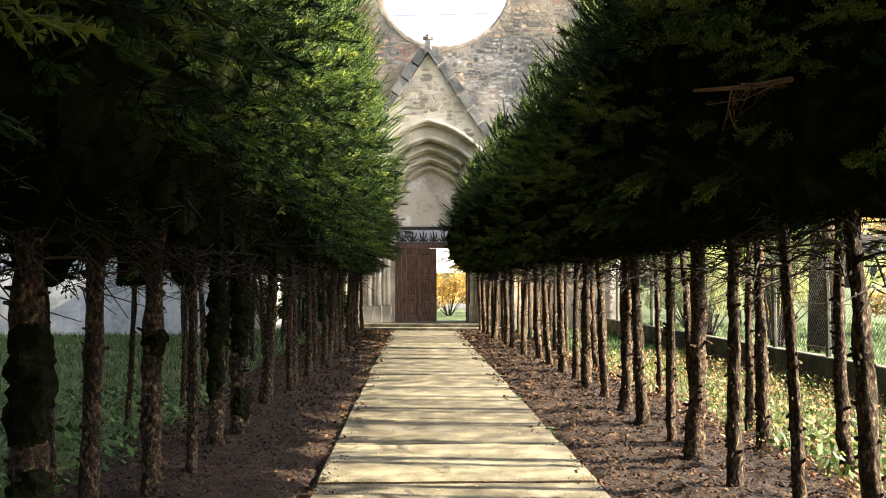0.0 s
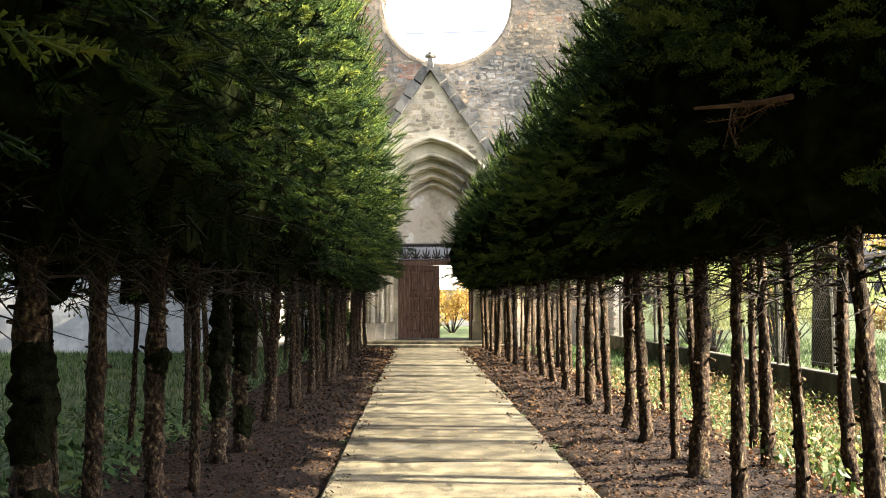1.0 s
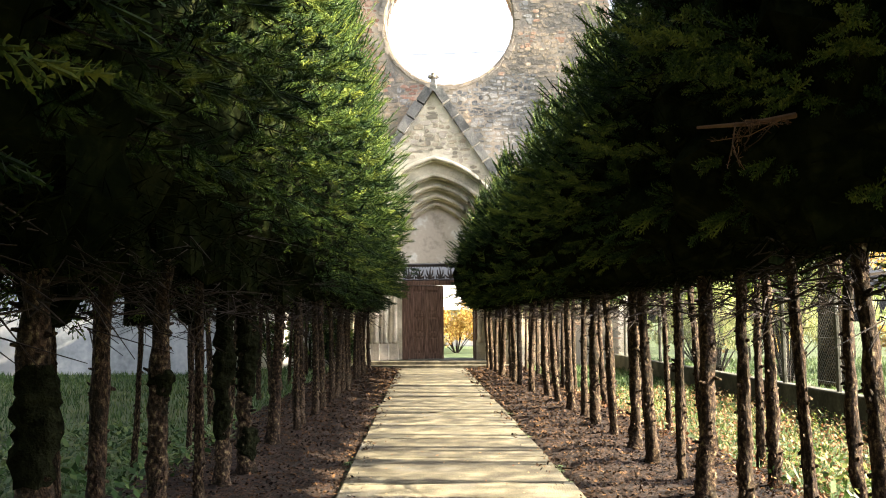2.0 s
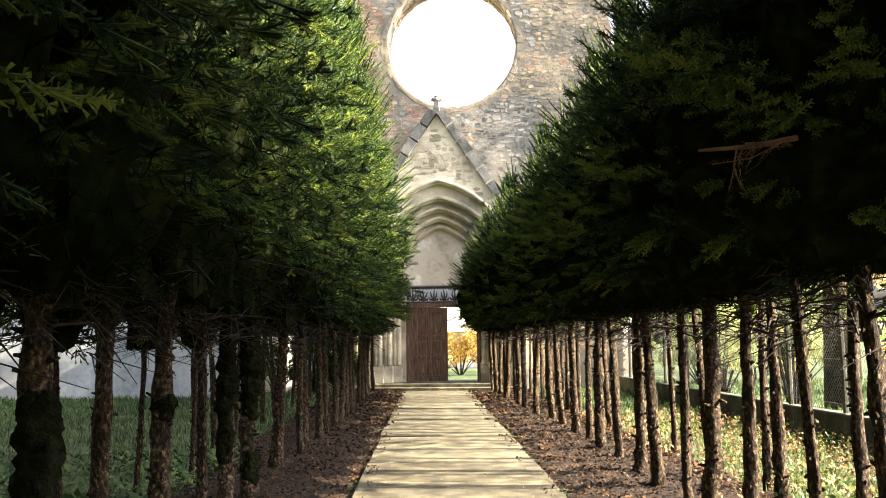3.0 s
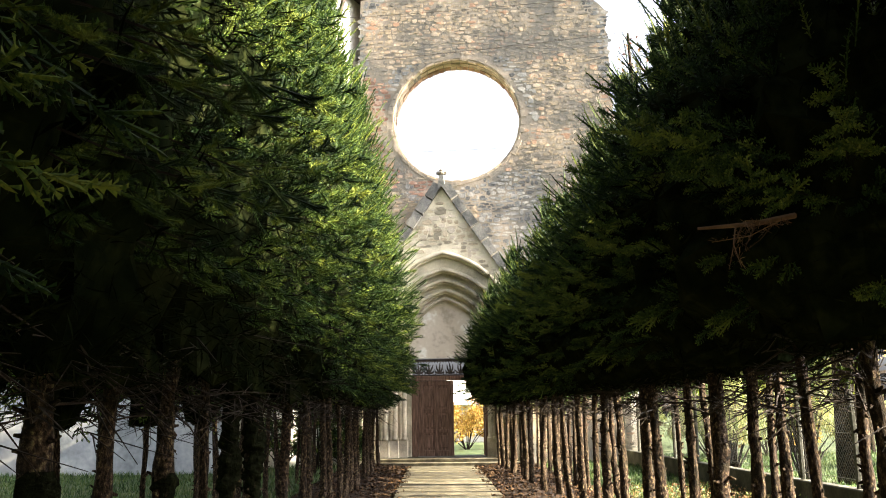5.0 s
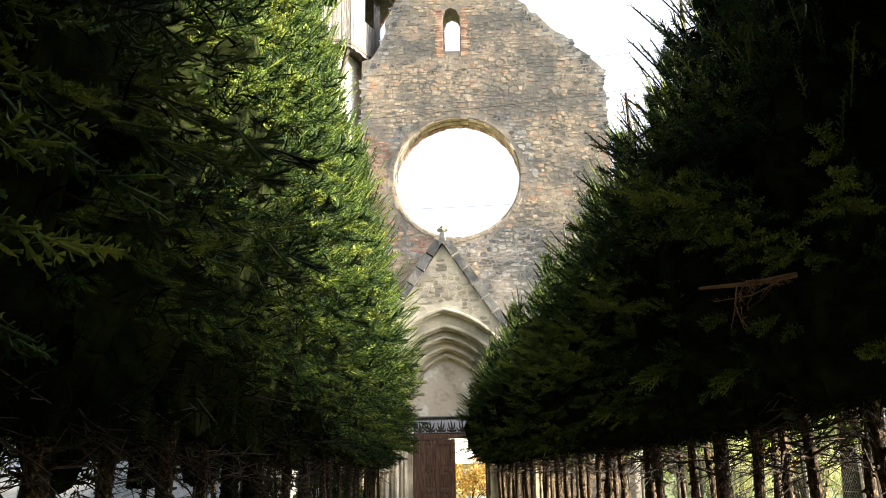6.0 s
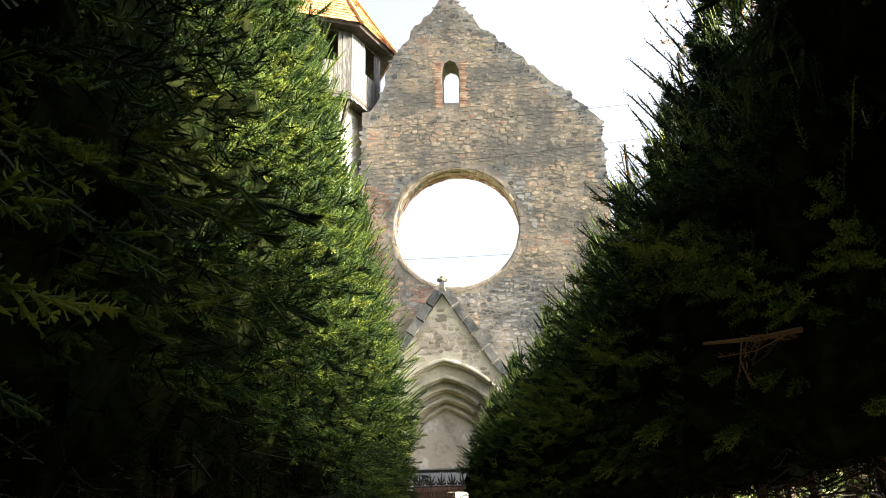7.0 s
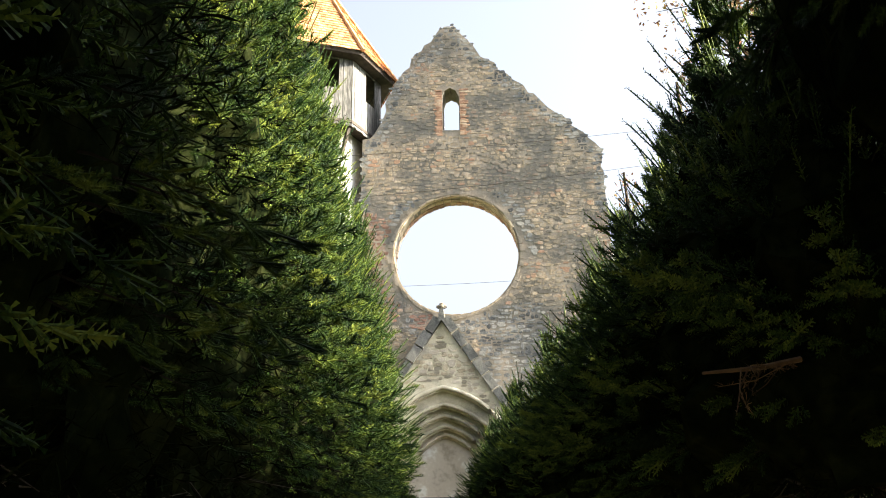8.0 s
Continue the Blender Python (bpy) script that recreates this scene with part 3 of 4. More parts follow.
ROSE = (0.38, 12.54, 2.40)
SLIT = [(0.62, 17.72), (0.64, 19.2), (0.5, 19.5), (0.27, 19.62), (0.05, 19.5), (-0.04, 19.2), (-0.03, 17.74)]
PC = -0.12
DOORWAY = arch(PC, 2.0, 3.8, 6.4, -0.05)
church = thing("church_front", "ruined rubble stone church front with an empty rose window", "church")
church["kind"] = "structure"
v, f = plate(GABLE, [circle(*ROSE), SLIT, DOORWAY], 0.0, 1.1, front)
link_mesh("gable_wall", v, f, M_MORTAR, church, "worn grey mortar and wall core")

# stepped pointed arches of the portal, from the outermost inwards: half width, apex, depth
ORDERS = [(2.75, 7.22, -1.2), (2.35, 6.66, -0.95), (2.05, 6.32, -0.65), (1.75, 6.0, -0.35), (1.45, 5.74, -0.08)]
PORTAL = [(PC - 3.1, -0.05), (PC + 3.1, -0.05), (PC + 2.9, 5.35), (PC, 9.62), (PC - 2.9, 5.35)]
b0, ap0, a0 = ORDERS[0]
v, f = plate(PORTAL, [arch(PC, b0, 3.8, ap0, -0.04)], -1.2, -0.004, front)
link_mesh("portal_gable", v, f, M_ASHLAR, church, "pale stone gable over the portal")
for (bo, ao, da), (bi, ai, di) in zip(ORDERS, ORDERS[1:]):
    v, f = plate(arch(PC, bo - 0.004, 3.8, ao - 0.004, 0.012), [arch(PC, bi, 3.8, ai, 0.02)], di, di + 0.42, front)
    link_mesh("arch_order", v, f, M_ASHLAR, church)
for k, (b, ap, a) in enumerate(ORDERS):
    for grow, rad, back in ((0.05, 0.075, 0.0), (-0.03, 0.045, 0.12)):
        pts = [front(s, a + back - 0.01, z) for s, z in arch(PC, b + grow, 3.8, ap + grow, 3.75)]
        v, f = tube(pts, [rad] * len(pts), 8)
        link_mesh("arch_moulding", v, f, M_ASHLAR, church, smooth=True)
    for sg in (-1, 1):
        for off, rad in ((0.07, 0.085), (0.2, 0.06)):
            if k == 0 and off > 0.1:
                continue
            s = PC + sg * (b + off)
            pts = [front(s, a - 0.03, z) for z in (0.78, 0.86, 0.92, 3.5, 3.56, 3.66, 3.76)]
            v, f = tube(pts, [rad * q for q in (1.5, 1.45, 1, 1, 1.15, 1.5, 1.7)], 10)
            link_mesh("jamb_shaft", v, f, M_ASHLAR, church, "slender worn stone shaft", smooth=True)
        lo, hi = sorted((PC + sg * (b - 0.05), PC + sg * (b + 0.33)))
        v, f = plate([(lo, 0.0), (hi, 0.0), (hi, 0.78), (lo, 0.78)], [], a - 0.14, a + 0.3, front)
        link_mesh("plinth", v, f, M_ASHLAR, church)
v, f = plate(arch(PC, 1.5, 3.8, 5.78, 3.66), [], 0.12, 0.4, front)
link_mesh("tympanum", v, f, M_TYMP, church, "patchy plastered tympanum")
M_COPING = mat("weathered_coping", [(0.062, 0.062, 0.0589), (0.124, 0.1209, 0.1116), (0.2046, 0.1922, 0.1674)], 2.5, 0.95, 0.7, 20, per_piece=0.2)
for (p, q) in (((PC - 3.1, 5.0), (PC, 9.66)), ((PC + 3.1, 5.0), (PC, 9.66))):
    n = 9
    d = Vector((q[0] - p[0], q[1] - p[1]))
    nrm = Vector((-d.y, d.x)).normalized() * (1 if d.x > 0 else -1)
    for i in range(n):
        u0, u1 = i / n + 0.006, (i + 1) / n - 0.004
        o = [(p[0] + d.x * u0, p[1] + d.y * u0), (p[0] + d.x * u1, p[1] + d.y * u1)]
        th = tree_rng.uniform(0.26, 0.38)
        o += [(o[1][0] + nrm.x * th, o[1][1] + nrm.y * th), (o[0][0] + nrm.x * th, o[0][1] + nrm.y * th)]
        v, f = plate(o, [], -1.34 + tree_rng.uniform(-.03, .03), -0.006, front)
        link_mesh("coping_stone", v, f, M_COPING, church)
v, f = plate([(PC - 0.13, 9.62), (PC + 0.13, 9.62), (PC + 0.07, 10.05), (PC - 0.07, 10.05)], [], -1.36, -0.9, front)
link_mesh("gable_tip", v, f, M_COPING, church)
fin = [front(PC, -1.1, z) for z in (10.0, 10.06, 10.1, 10.15, 10.2, 10.25, 10.3, 10.34)]
fv, ff = tube(fin, [0.1, 0.05, 0.05, 0.11, 0.12, 0.07, 0.09, 0.03], 8)
arms = [tube([front(PC + sg * 0.06, -1.1, 10.17), front(PC + sg * 0.18, -1.1, 10.2)], [0.08, 0.06], 6) for sg in (-1, 1)]
link_mesh("finial", *join([(fv, ff)] + arms), M_MORTAR, church, "weathered stone finial")
# rose window surround: voussoirs of the outer ring and the moulded inner ring
for k in range(52):
    a1, a2 = 2 * math.pi * k / 52 + 0.003, 2 * math.pi * (k + 1) / 52 - 0.003
    r0, r1 = 2.42, 2.42 + tree_rng.uniform(0.06, 0.2)
    arc = [(ROSE[0] + r0 * math.cos(a), ROSE[1] + r0 * math.sin(a)) for a in (a1, (a1 + a2) / 2, a2)]
    arc += [(ROSE[0] + r1 * math.cos(a), ROSE[1] + r1 * math.sin(a)) for a in (a2, a1)]
    v, f = plate(arc, [], -0.03 + tree_rng.uniform(-.012, .012), 0.2, front)
    link_mesh("voussoir", v, f, M_MORTAR, church)
for base_r, d0, d1 in ((2.35, 0.0, 0.25), (2.37, 0.36, 0.66)):
    for k in range(46):
        a1, a2 = 2 * math.pi * k / 46 + 0.004, 2 * math.pi * (k + 1) / 46 - 0.004
        r0 = base_r + max(0.0, 0.05 * noise.noise((math.cos(a1) * 2, math.sin(a1) * 2, d0 + 1))) + tree_rng.uniform(-.008, .02)
        arc = [(ROSE[0] + q * math.cos(a), ROSE[1] + q * math.sin(a)) for q, a in ((r0, a1), (r0, a2), (2.44, a2), (2.44, a1))]
        v, f = plate(arc, [], d0 + tree_rng.uniform(-.03, .03), d1 + tree_rng.uniform(-.03, .03), front)
        link_mesh("moulding_stone", v, f, M_RING, church, "worn ochre moulding stone")
for k in range(64):
    a1, a2 = 2 * math.pi * k / 64 + 0.006, 2 * math.pi * (k + 1) / 64 - 0.006
    r0, r1 = 2.375 + tree_rng.uniform(-.02, .015), 2.43
    arc = [(ROSE[0] + q * math.cos(a), ROSE[1] + q * math.sin(a)) for q, a in ((r0, a1), (r0, a2), (r1, a2), (r1, a1))]
    v, f = plate(arc, [], 0.72, 1.06 + tree_rng.uniform(-.02, .02), front)
    link_mesh("brick", v, f, M_LINING, church)
for s0, s1, aa, z0, z1 in ((-2.9, 2.6, -2.0, -0.05, 0.09), (-2.3, 2.0, -1.45, 0.09, 0.2)):
    bm = bmesh.new()
    bv = [bm.verts.new(front(s, a, z)) for z in (z0, z1) for s, a in ((s0, aa), (s1, aa), (s1, 1.1), (s0, 1.1))]
    for q in ((3, 2, 1, 0), (4, 5, 6, 7), (0, 1, 5, 4), (1, 2, 6, 5), (2, 3, 7, 6), (3, 0, 4, 7)):
        bm.faces.new([bv[i] for i in q])
    bmesh.ops.bevel(bm, geom=bm.edges[:], offset=0.015, segments=1, affect='EDGES')
    part("step", bm, M_CONC, church)
v, f = plate([(6.0, 0), (6.9, 0), (6.75, 12.6), (6.35, 12.9), (6.0, 12.6)], [], 1.1, 3.0, front)
link_mesh("side_wall", v, f, M_PLASTER, church, "pale rendered remains of the side wall")


def fblock(name, s0, s1, a0, a1, z0, z1, material, parent, label="", bevel=0.01):
    bm = bmesh.new()
    bv = [bm.verts.new(front(s, a, z)) for z in (z0, z1) for s, a in ((s0, a0), (s1, a0), (s1, a1), (s0, a1))]
    for q in ((3, 2, 1, 0), (4, 5, 6, 7), (0, 1, 5, 4), (1, 2, 6, 5), (2, 3, 7, 6), (3, 0, 4, 7)):
        bm.faces.new([bv[i] for i in q])
    if bevel:
        bmesh.ops.bevel(bm, geom=bm.edges[:], offset=bevel, segments=1, affect='EDGES')
    return part(name, bm, material, parent, label)


# ---- church door ----
for s0, s1 in ((-1.66, -1.405), (1.365, 1.45)):
    fblock("jamb_stone", s0, s1, 0.1, 0.5, 0.19, 3.65, M_ASHLAR, church)
door = thing("church_door", "brown panelled wooden double door with one leaf open", "door")
fblock("post", -1.40, -1.17, 0.16, 0.34, 0.2, 3.0, M_DOOR, door)
fblock("post", 1.22, 1.36, 0.16, 0.34, 0.2, 3.0, M_DOOR, door)
fblock("header", -1.40, 1.36, 0.14, 0.36, 2.86, 3.03, M_DOOR, door)
leaf = fblock("door_leaf", -1.165, 0.095, 0.24, 0.30, 0.22, 2.85, M_DOOR, door, "closed leaf with six panels")
for s0, s1 in ((-1.165, -0.99), (-0.60, -0.48), (-0.07, 0.095)):
    fblock("stile", s0, s1, 0.205, 0.245, 0.22, 2.85, M_DOOR, leaf)
for z0, z1 in ((0.22, 0.42), (1.02, 1.15), (1.72, 1.86), (2.68, 2.85)):
    for s0, s1 in ((-0.985, -0.605), (-0.475, -0.075)):
        fblock("rail", s0, s1, 0.208, 0.245, z0, z1, M_DOOR, leaf)
for z0, z1 in ((0.5, 0.94), (1.22, 1.65), (1.94, 2.6)):
    for s0, s1 in ((-0.93, -0.66), (-0.42, -0.13)):
        fblock("panel", s0, s1, 0.212, 0.245, z0, z1, M_DOOR, leaf)
fblock("open_leaf", 1.14, 1.2, 0.38, 1.55, 0.22, 2.85, M_DOOR, door, "leaf swung open into the church")
crest = thing("door_cresting", "dark openwork cresting over the church door", "cresting")
fblock("top_rail", -1.42, 1.38, 0.2, 0.26, 3.54, 3.63, M_DARKWOOD, crest)
for k in range(28):
    s = -1.36 + k * 0.1
    v, f = plate([(s - 0.04, 3.545), (s, 3.49), (s + 0.04, 3.545)], [], 0.205, 0.25, front)
    link_mesh("tooth", v, f, M_DARKWOOD, crest)
r = random.Random(9)
for k in range(7):
    s = -1.15 + k * 0.38
    pieces = []
    for q in range(5):
        a = math.pi * (0.1 + 0.2 * q)
        p0 = front(s, 0.23, 3.1)
        p1 = front(s + 0.16 * math.cos(a), 0.23, 3.1 + 0.22 * math.sin(a))
        p2 = front(s + 0.2 * math.cos(a) + r.uniform(-.04, .04), 0.23, 3.14 + 0.36 * math.sin(a))
        pieces.append(tube([p0, p1, p2], [0.03, 0.035, 0.012], 5))
    for sg in (-1, 1):
        pieces.append(tube([front(s, 0.23, 3.12), front(s + sg * 0.1, 0.23, 3.16), front(s + sg * 0.17, 0.23, 3.06), front(s + sg * 0.12, 0.23, 3.03)], [0.02, 0.022, 0.02, 0.012], 5))
    link_mesh("ornament", *join(pieces), M_DARKWOOD, crest)
fblock("bottom_rail", -1.40, 1.36, 0.2, 0.27, 3.034, 3.075, M_DARKWOOD, crest)

# ---- cables in front of the church ----
for (s0, z0, s1, z1, a) in ((-8.0, 14.2, 12.0, 15.6, -1.6), (-9.0, 16.1, 12.0, 16.9, -1.5), (-8.0, 11.9, 12.0, 12.3, 1.6)):
    pts = [front(s0 + (s1 - s0) * i / 16, a, z0 + (z1 - z0) * i / 16 - 0.25 * math.sin(math.pi * i / 16)) for i in range(17)]
    v, f = tube(pts, [0.0075] * 17, 4)
    tagged(link_mesh("cable", v, f, M_DARKWOOD), "thin dark overhead cable before the church", "cable", "overhead cables")

# ---- tower ----
TC, TROT = Vector((-4.92, 34.0, 0)), radians(41.5)
def oct_at(r, k, z):
    return Vector((TC.x + r * math.sin(TROT + k * math.pi / 4), TC.y - r * math.cos(TROT + k * math.pi / 4), z))
tower = thing("bell_tower", "white plastered tower with a boarded gallery and clay tile roof", "tower")
def drum(r0, r1, z0, z1):
    V = [oct_at(r0, k, z0) for k in range(8)] + [oct_at(r1, k, z1) for k in range(8)]
    return V, [(k, (k + 1) % 8, 8 + (k + 1) % 8, 8 + k) for k in range(8)] + [tuple(range(8))[::-1], tuple(range(8, 16))]
link_mesh("tower_wall", *drum(2.45, 2.4, -0.1, 18.2), M_PLASTER, tower, "stained white plaster")
link_mesh("gallery_floor", *drum(3.06, 3.06, 17.72, 17.84), M_DARKWOOD, tower)
link_mesh("eave_board", *drum(3.55, 3.62, 20.5, 20.62), M_DARKWOOD, tower)
link_mesh("gallery_core", *drum(1.2, 1.2, 17.84, 20.5), M_DARKWOOD, tower)
RT, ZE, ZA = 3.68, 20.6, 26.4
link_mesh("roof", *drum(RT - 0.08, 0.02, ZE, ZA), M_DARKWOOD, tower)
bz = random.Random(4)
for k in range(8):
    if k in (3, 4, 5):
        continue
    A, B = oct_at(3.0, k - 1, 0), oct_at(3.0, k, 0)
    d = (B - A)
    w = d.length
    d = d / w
    out = Vector((d.y, -d.x, 0))
    n = 13
    for i in range(n):
        x0, x1 = w * i / n + 0.006, w * (i + 1) / n - 0.006
        opening = 6 <= i <= 9
        z0, z1 = 17.6 + bz.uniform(-.05, .03), 20.52
        spans = [(z0, 19.15), (20.42, z1)] if opening else [(z0, z1)]
        for q0, q1 in spans:
            t0 = bz.uniform(0.0, 0.015)
            bm = bmesh.new()
            bv = [bm.verts.new(A + d * x + out * (t0 + o) + Vector((0, 0, z))) for z in (q0, q1) for x, o in ((x0, 0.025), (x1, 0.025), (x1, 0), (x0, 0))]
            for q in ((3, 2, 1, 0), (4, 5, 6, 7), (0, 1, 5, 4), (1, 2, 6, 5), (2, 3, 7, 6), (3, 0, 4, 7)):
                bm.faces.new([bv[j] for j in q])
            part("board", bm, M_BOARD, tower)
    p = oct_at(2.95, k, 17.8)
    v, f = tube([oct_at(2.42, k, 16.6), oct_at(2.9, k, 17.7)], [0.09, 0.09], 4)
    link_mesh("bracket", v, f, M_DARKWOOD, tower)
TV, TF = [], []
for k in range(8):
    if k in (3, 4, 5):
        continue
    A, B, C = oct_at(RT, k - 1, ZE), oct_at(RT, k, ZE), Vector((TC.x, TC.y, ZA))
    nrm = (B - A).cross(C - A).normalized()
    rows = 32
    for j in range(rows):
        u0, u1 = j / rows, min(1, (j + 1.35) / rows)
        a0_, b0_ = A.lerp(C, u0), B.lerp(C, u0)
        a1_, b1_ = A.lerp(C, u1), B.lerp(C, u1)
        n = max(1, int((b0_ - a0_).length / 0.19))
        for i in range(n):
            x0, x1 = (i + 0.04 + 0.5 * (j % 2) - 0.25) / n, (i + 0.96 + 0.5 * (j % 2) - 0.25) / n
            x0, x1 = max(0, x0), min(1, x1)
            lift = bz.uniform(0.03, 0.05)
            o = len(TV)
            TV += [a0_.lerp(b0_, x0) + nrm * lift, a0_.lerp(b0_, x1) + nrm * lift, a1_.lerp(b1_, x1) + nrm * 0.008, a1_.lerp(b1_, x0) + nrm * 0.008,
                   a0_.lerp(b0_, x0) + nrm * (lift - 0.025), a0_.lerp(b0_, x1) + nrm * (lift - 0.025)]
            TF += [(o, o + 1, o + 2, o + 3), (o + 4, o + 5, o + 1, o)]
    v, f = tube([oct_at(RT + 0.02, k, ZE + 0.04), Vector((TC.x, TC.y, ZA + 0.05))], [0.09, 0.07], 6)
    link_mesh("ridge_tile", v, f, M_TILEI, tower)
tagged(link_mesh("roof_tiles", TV, TF, M_TILEI, tower, "orange clay plain tiles"), kind="stuff")

# ---- house by the tower ----
house = thing("house", "low white plastered house in the shade", "house")
part("wall", box_bm(-19, 29.0, -0.1, -6.2, 33.5, 4.2), M_HOUSE, house)
link_mesh("roof", [(-19.4, 28.5, 4.1), (-5.9, 28.5, 4.1), (-5.9, 34.0, 4.1), (-19.4, 34.0, 4.1), (-19.4, 31.2, 6.8), (-5.9, 31.2, 6.8)], [(0, 1, 5, 4), (2, 3, 4, 5), (1, 2, 5), (3, 0, 4), (3, 2, 1, 0)], M_TILEI, house)

# ---- garden wall and fence on the sunny side ----
low = part("boundary_wall", box_bm(6.4, -8, -0.1, 6.62, 31, 0.42, 0.02), M_LOWWALL)
tagged(low, "low mossy concrete boundary wall", "wall", kind="structure")
fence = thing("wire_fence", "rusty chain-link fence on thin posts along the low wall", "fence", at=(0, 0, 0))
for i in range(14):
    y = 5.6 + i * 2.12
    v, f = tube([(6.51, y, 0.40), (6.51, y, 1.2), (6.51 + bz.uniform(-.03, .03), y, 2.1)], [0.045, 0.045, 0.042], 6)
    link_mesh("post", v, f, M_LOWWALL, fence)
for z in (0.55, 1.25, 2.0):
    v, f = tube([(6.51, -6, z), (6.51, 31, z)], [0.006, 0.006], 4)
    link_mesh("wire", v, f, M_IRON, fence)
mesh_bits = []
y = 4.0
while y < 30:
    for sg in (-1, 1):
        mesh_bits.append(tube([(6.51, y, 0.5), (6.51 + 0.004 * sg, y + sg * 1.45, 1.95)], [0.0022, 0.0022], 3))
    y += 0.085
tagged(link_mesh("chain_link", *join(mesh_bits), M_IRON, fence), kind="stuff")


# ---- leafy things ----
def leaf_cloud(centres, radii, n, size, rs, droop=0.0, slim=0.45):
    """Small leaves scattered in lumps round the centres."""
    centres, radii = np.array(centres, float), np.array(radii, float)
    k = rs.integers(0, len(centres), n)
    d = rs.normal(0, 1, (n, 3))
    d /= np.linalg.norm(d, axis=1)[:, None]
    c = centres[k] + d * (radii[k] * rs.uniform(0.25, 1, n) ** 0.6)[:, None]
    u = rs.normal(0, 1, (n, 3))
    u[:, 2] -= droop
    u /= np.linalg.norm(u, axis=1)[:, None]
    w = np.cross(u, rs.normal(0, 1, (n, 3)))
    w /= np.linalg.norm(w, axis=1)[:, None]
    s = size * rs.uniform(0.6, 1.3, (n, 1))
    V = np.stack([c - u * s, c + w * s * slim, c + u * s, c - w * s * slim], 1).reshape(-1, 3)
    return V, np.arange(len(V)).reshape(-1, 4)


rs = np.random.default_rng(17)
def shrub(name, label, x, y, h, w, n, size, material, droop=0.0, slim=0.45, lumps=14):
    e = thing(name, label, "shrub", at=(x, y, -0.03))
    stems, cs, rr = [], [], []
    for i in range(lumps):
        a, q = rs.uniform(0, 6.28), rs.uniform(0.1, 1) ** 0.6
        p = np.array([math.cos(a) * w * q, math.sin(a) * w * q, h * rs.uniform(0.3, 0.95) * (1 - 0.35 * q)])
        cs.append(p), rr.append(rs.uniform(0.22, 0.4) * w)
        stems.append(tube([(0.1 * math.cos(a), 0.1 * math.sin(a), 0), p * np.array([0.5, 0.5, 0.6]), p], [0.03, 0.02, 0.008], 5))
    link_mesh("stem", *join(stems), M_TWIG, e)
    V, F = leaf_cloud(cs, rr, n, size, rs, droop, slim)
    link_mesh("foliage", V, F, material, e)
    return e


shrub("golden_bush", "round golden autumn bush behind the church door", 1.75, 46, 3.0, 1.6, 5000, 0.07, M_GOLD)
shrub("golden_bush", "round golden autumn bush behind the church door", 3.6, 50, 3.4, 2.0, 4000, 0.08, M_GOLD)
shrub("weeping_shrub", "pale green weeping shrub behind the fence", 8.9, 22.0, 4.2, 1.0, 9000, 0.09, M_WILLOW, 2.5, 0.12, 30)
shrub("weeping_shrub", "pale green weeping shrub behind the fence", 8.3, 25.5, 4.0, 1.0, 7000, 0.09, M_WILLOW, 2.5, 0.12, 30)
shrub("weeping_shrub", "pale green weeping shrub behind the fence", 9.5, 31.0, 4.4, 1.4, 7000, 0.1, M_WILLOW, 2.5, 0.12, 30)
for bx, by, bh in ((-6.6, 30.2, 2.4), (-5.0, 30.8, 2.2), (-3.7, 30.4, 2.6), (-2.9, 30.9, 1.6)):
    shrub("evergreen_bush", "dark evergreen bush before the tower wall", bx, by, bh, 0.8, 3500, 0.06, M_NEEDLE, lumps=18)
shrub("golden_bush", "russet autumn bush in the garden", 15.5, 27.0, 3.2, 1.6, 5000, 0.08, M_GOLD)
shrub("golden_bush", "russet autumn bush in the garden", 12.4, 34.0, 3.6, 1.8, 5000, 0.08, M_GOLD)


def broadleaf(label, x, y, h, r0, spread, n_leaf, size, material, seed, low=0.35):
    q = np.random.default_rng(seed)
    e = thing("broadleaf_tree", label, "tree", at=(x, y, -0.05))
    trunk = [(0, 0, 0), (0.05, 0.02, h * 0.2), (-0.05, 0.08, h * 0.45), (0.06, 0, h * 0.7), (0, 0.05, h * 0.97)]
    link_mesh("trunk", *tube(trunk, [r0 * 1.35, r0, r0 * 0.75, r0 * 0.4, 0.03], 10), M_BARK, e, smooth=True)
    limbs, cs, rr = [], [], []
    for i in range(26):
        z = h * (low + (0.95 - low) * i / 26)
        a = i * 2.4 + q.normal(0, 0.3)
        ln = spread * (1 - 0.55 * (i / 26)) * q.uniform(0.7, 1.1)
        p0 = np.array([0, 0, z])
        d = np.array([math.cos(a), math.sin(a), 0.35])
        p1, p2 = p0 + d * ln * 0.5, p0 + d * ln + np.array([0, 0, q.uniform(-.3, .6)])
        limbs.append(tube([p0, p1, p2], [0.09, 0.05, 0.015], 5))
        for k in range(5):
            b = p0 + (p2 - p0) * q.uniform(0.35, 1)
            t = b + np.array([q.normal(0, 1), q.normal(0, 1), q.normal(0.1, 0.7)]) * 0.9
            limbs.append(tube([b, t], [0.02, 0.006], 4))
            cs.append(t), rr.append(q.uniform(0.35, 0.75))
    link_mesh("limbs", *join(limbs), M_TWIG, e)
    V, F = leaf_cloud(cs, rr, n_leaf, size, q)
    link_mesh("foliage", V, F, material, e)


broadleaf("tall broadleaf tree with sparse russet leaves", 9.6, 21.0, 18.0, 0.28, 3.8, 6500, 0.08, M_LITTER, 3, 0.6)
broadleaf("bare-stemmed tree with thinning yellow leaves", 17, 36, 15, 0.25, 4.0, 9000, 0.12, M_GOLD, 4, 0.25)
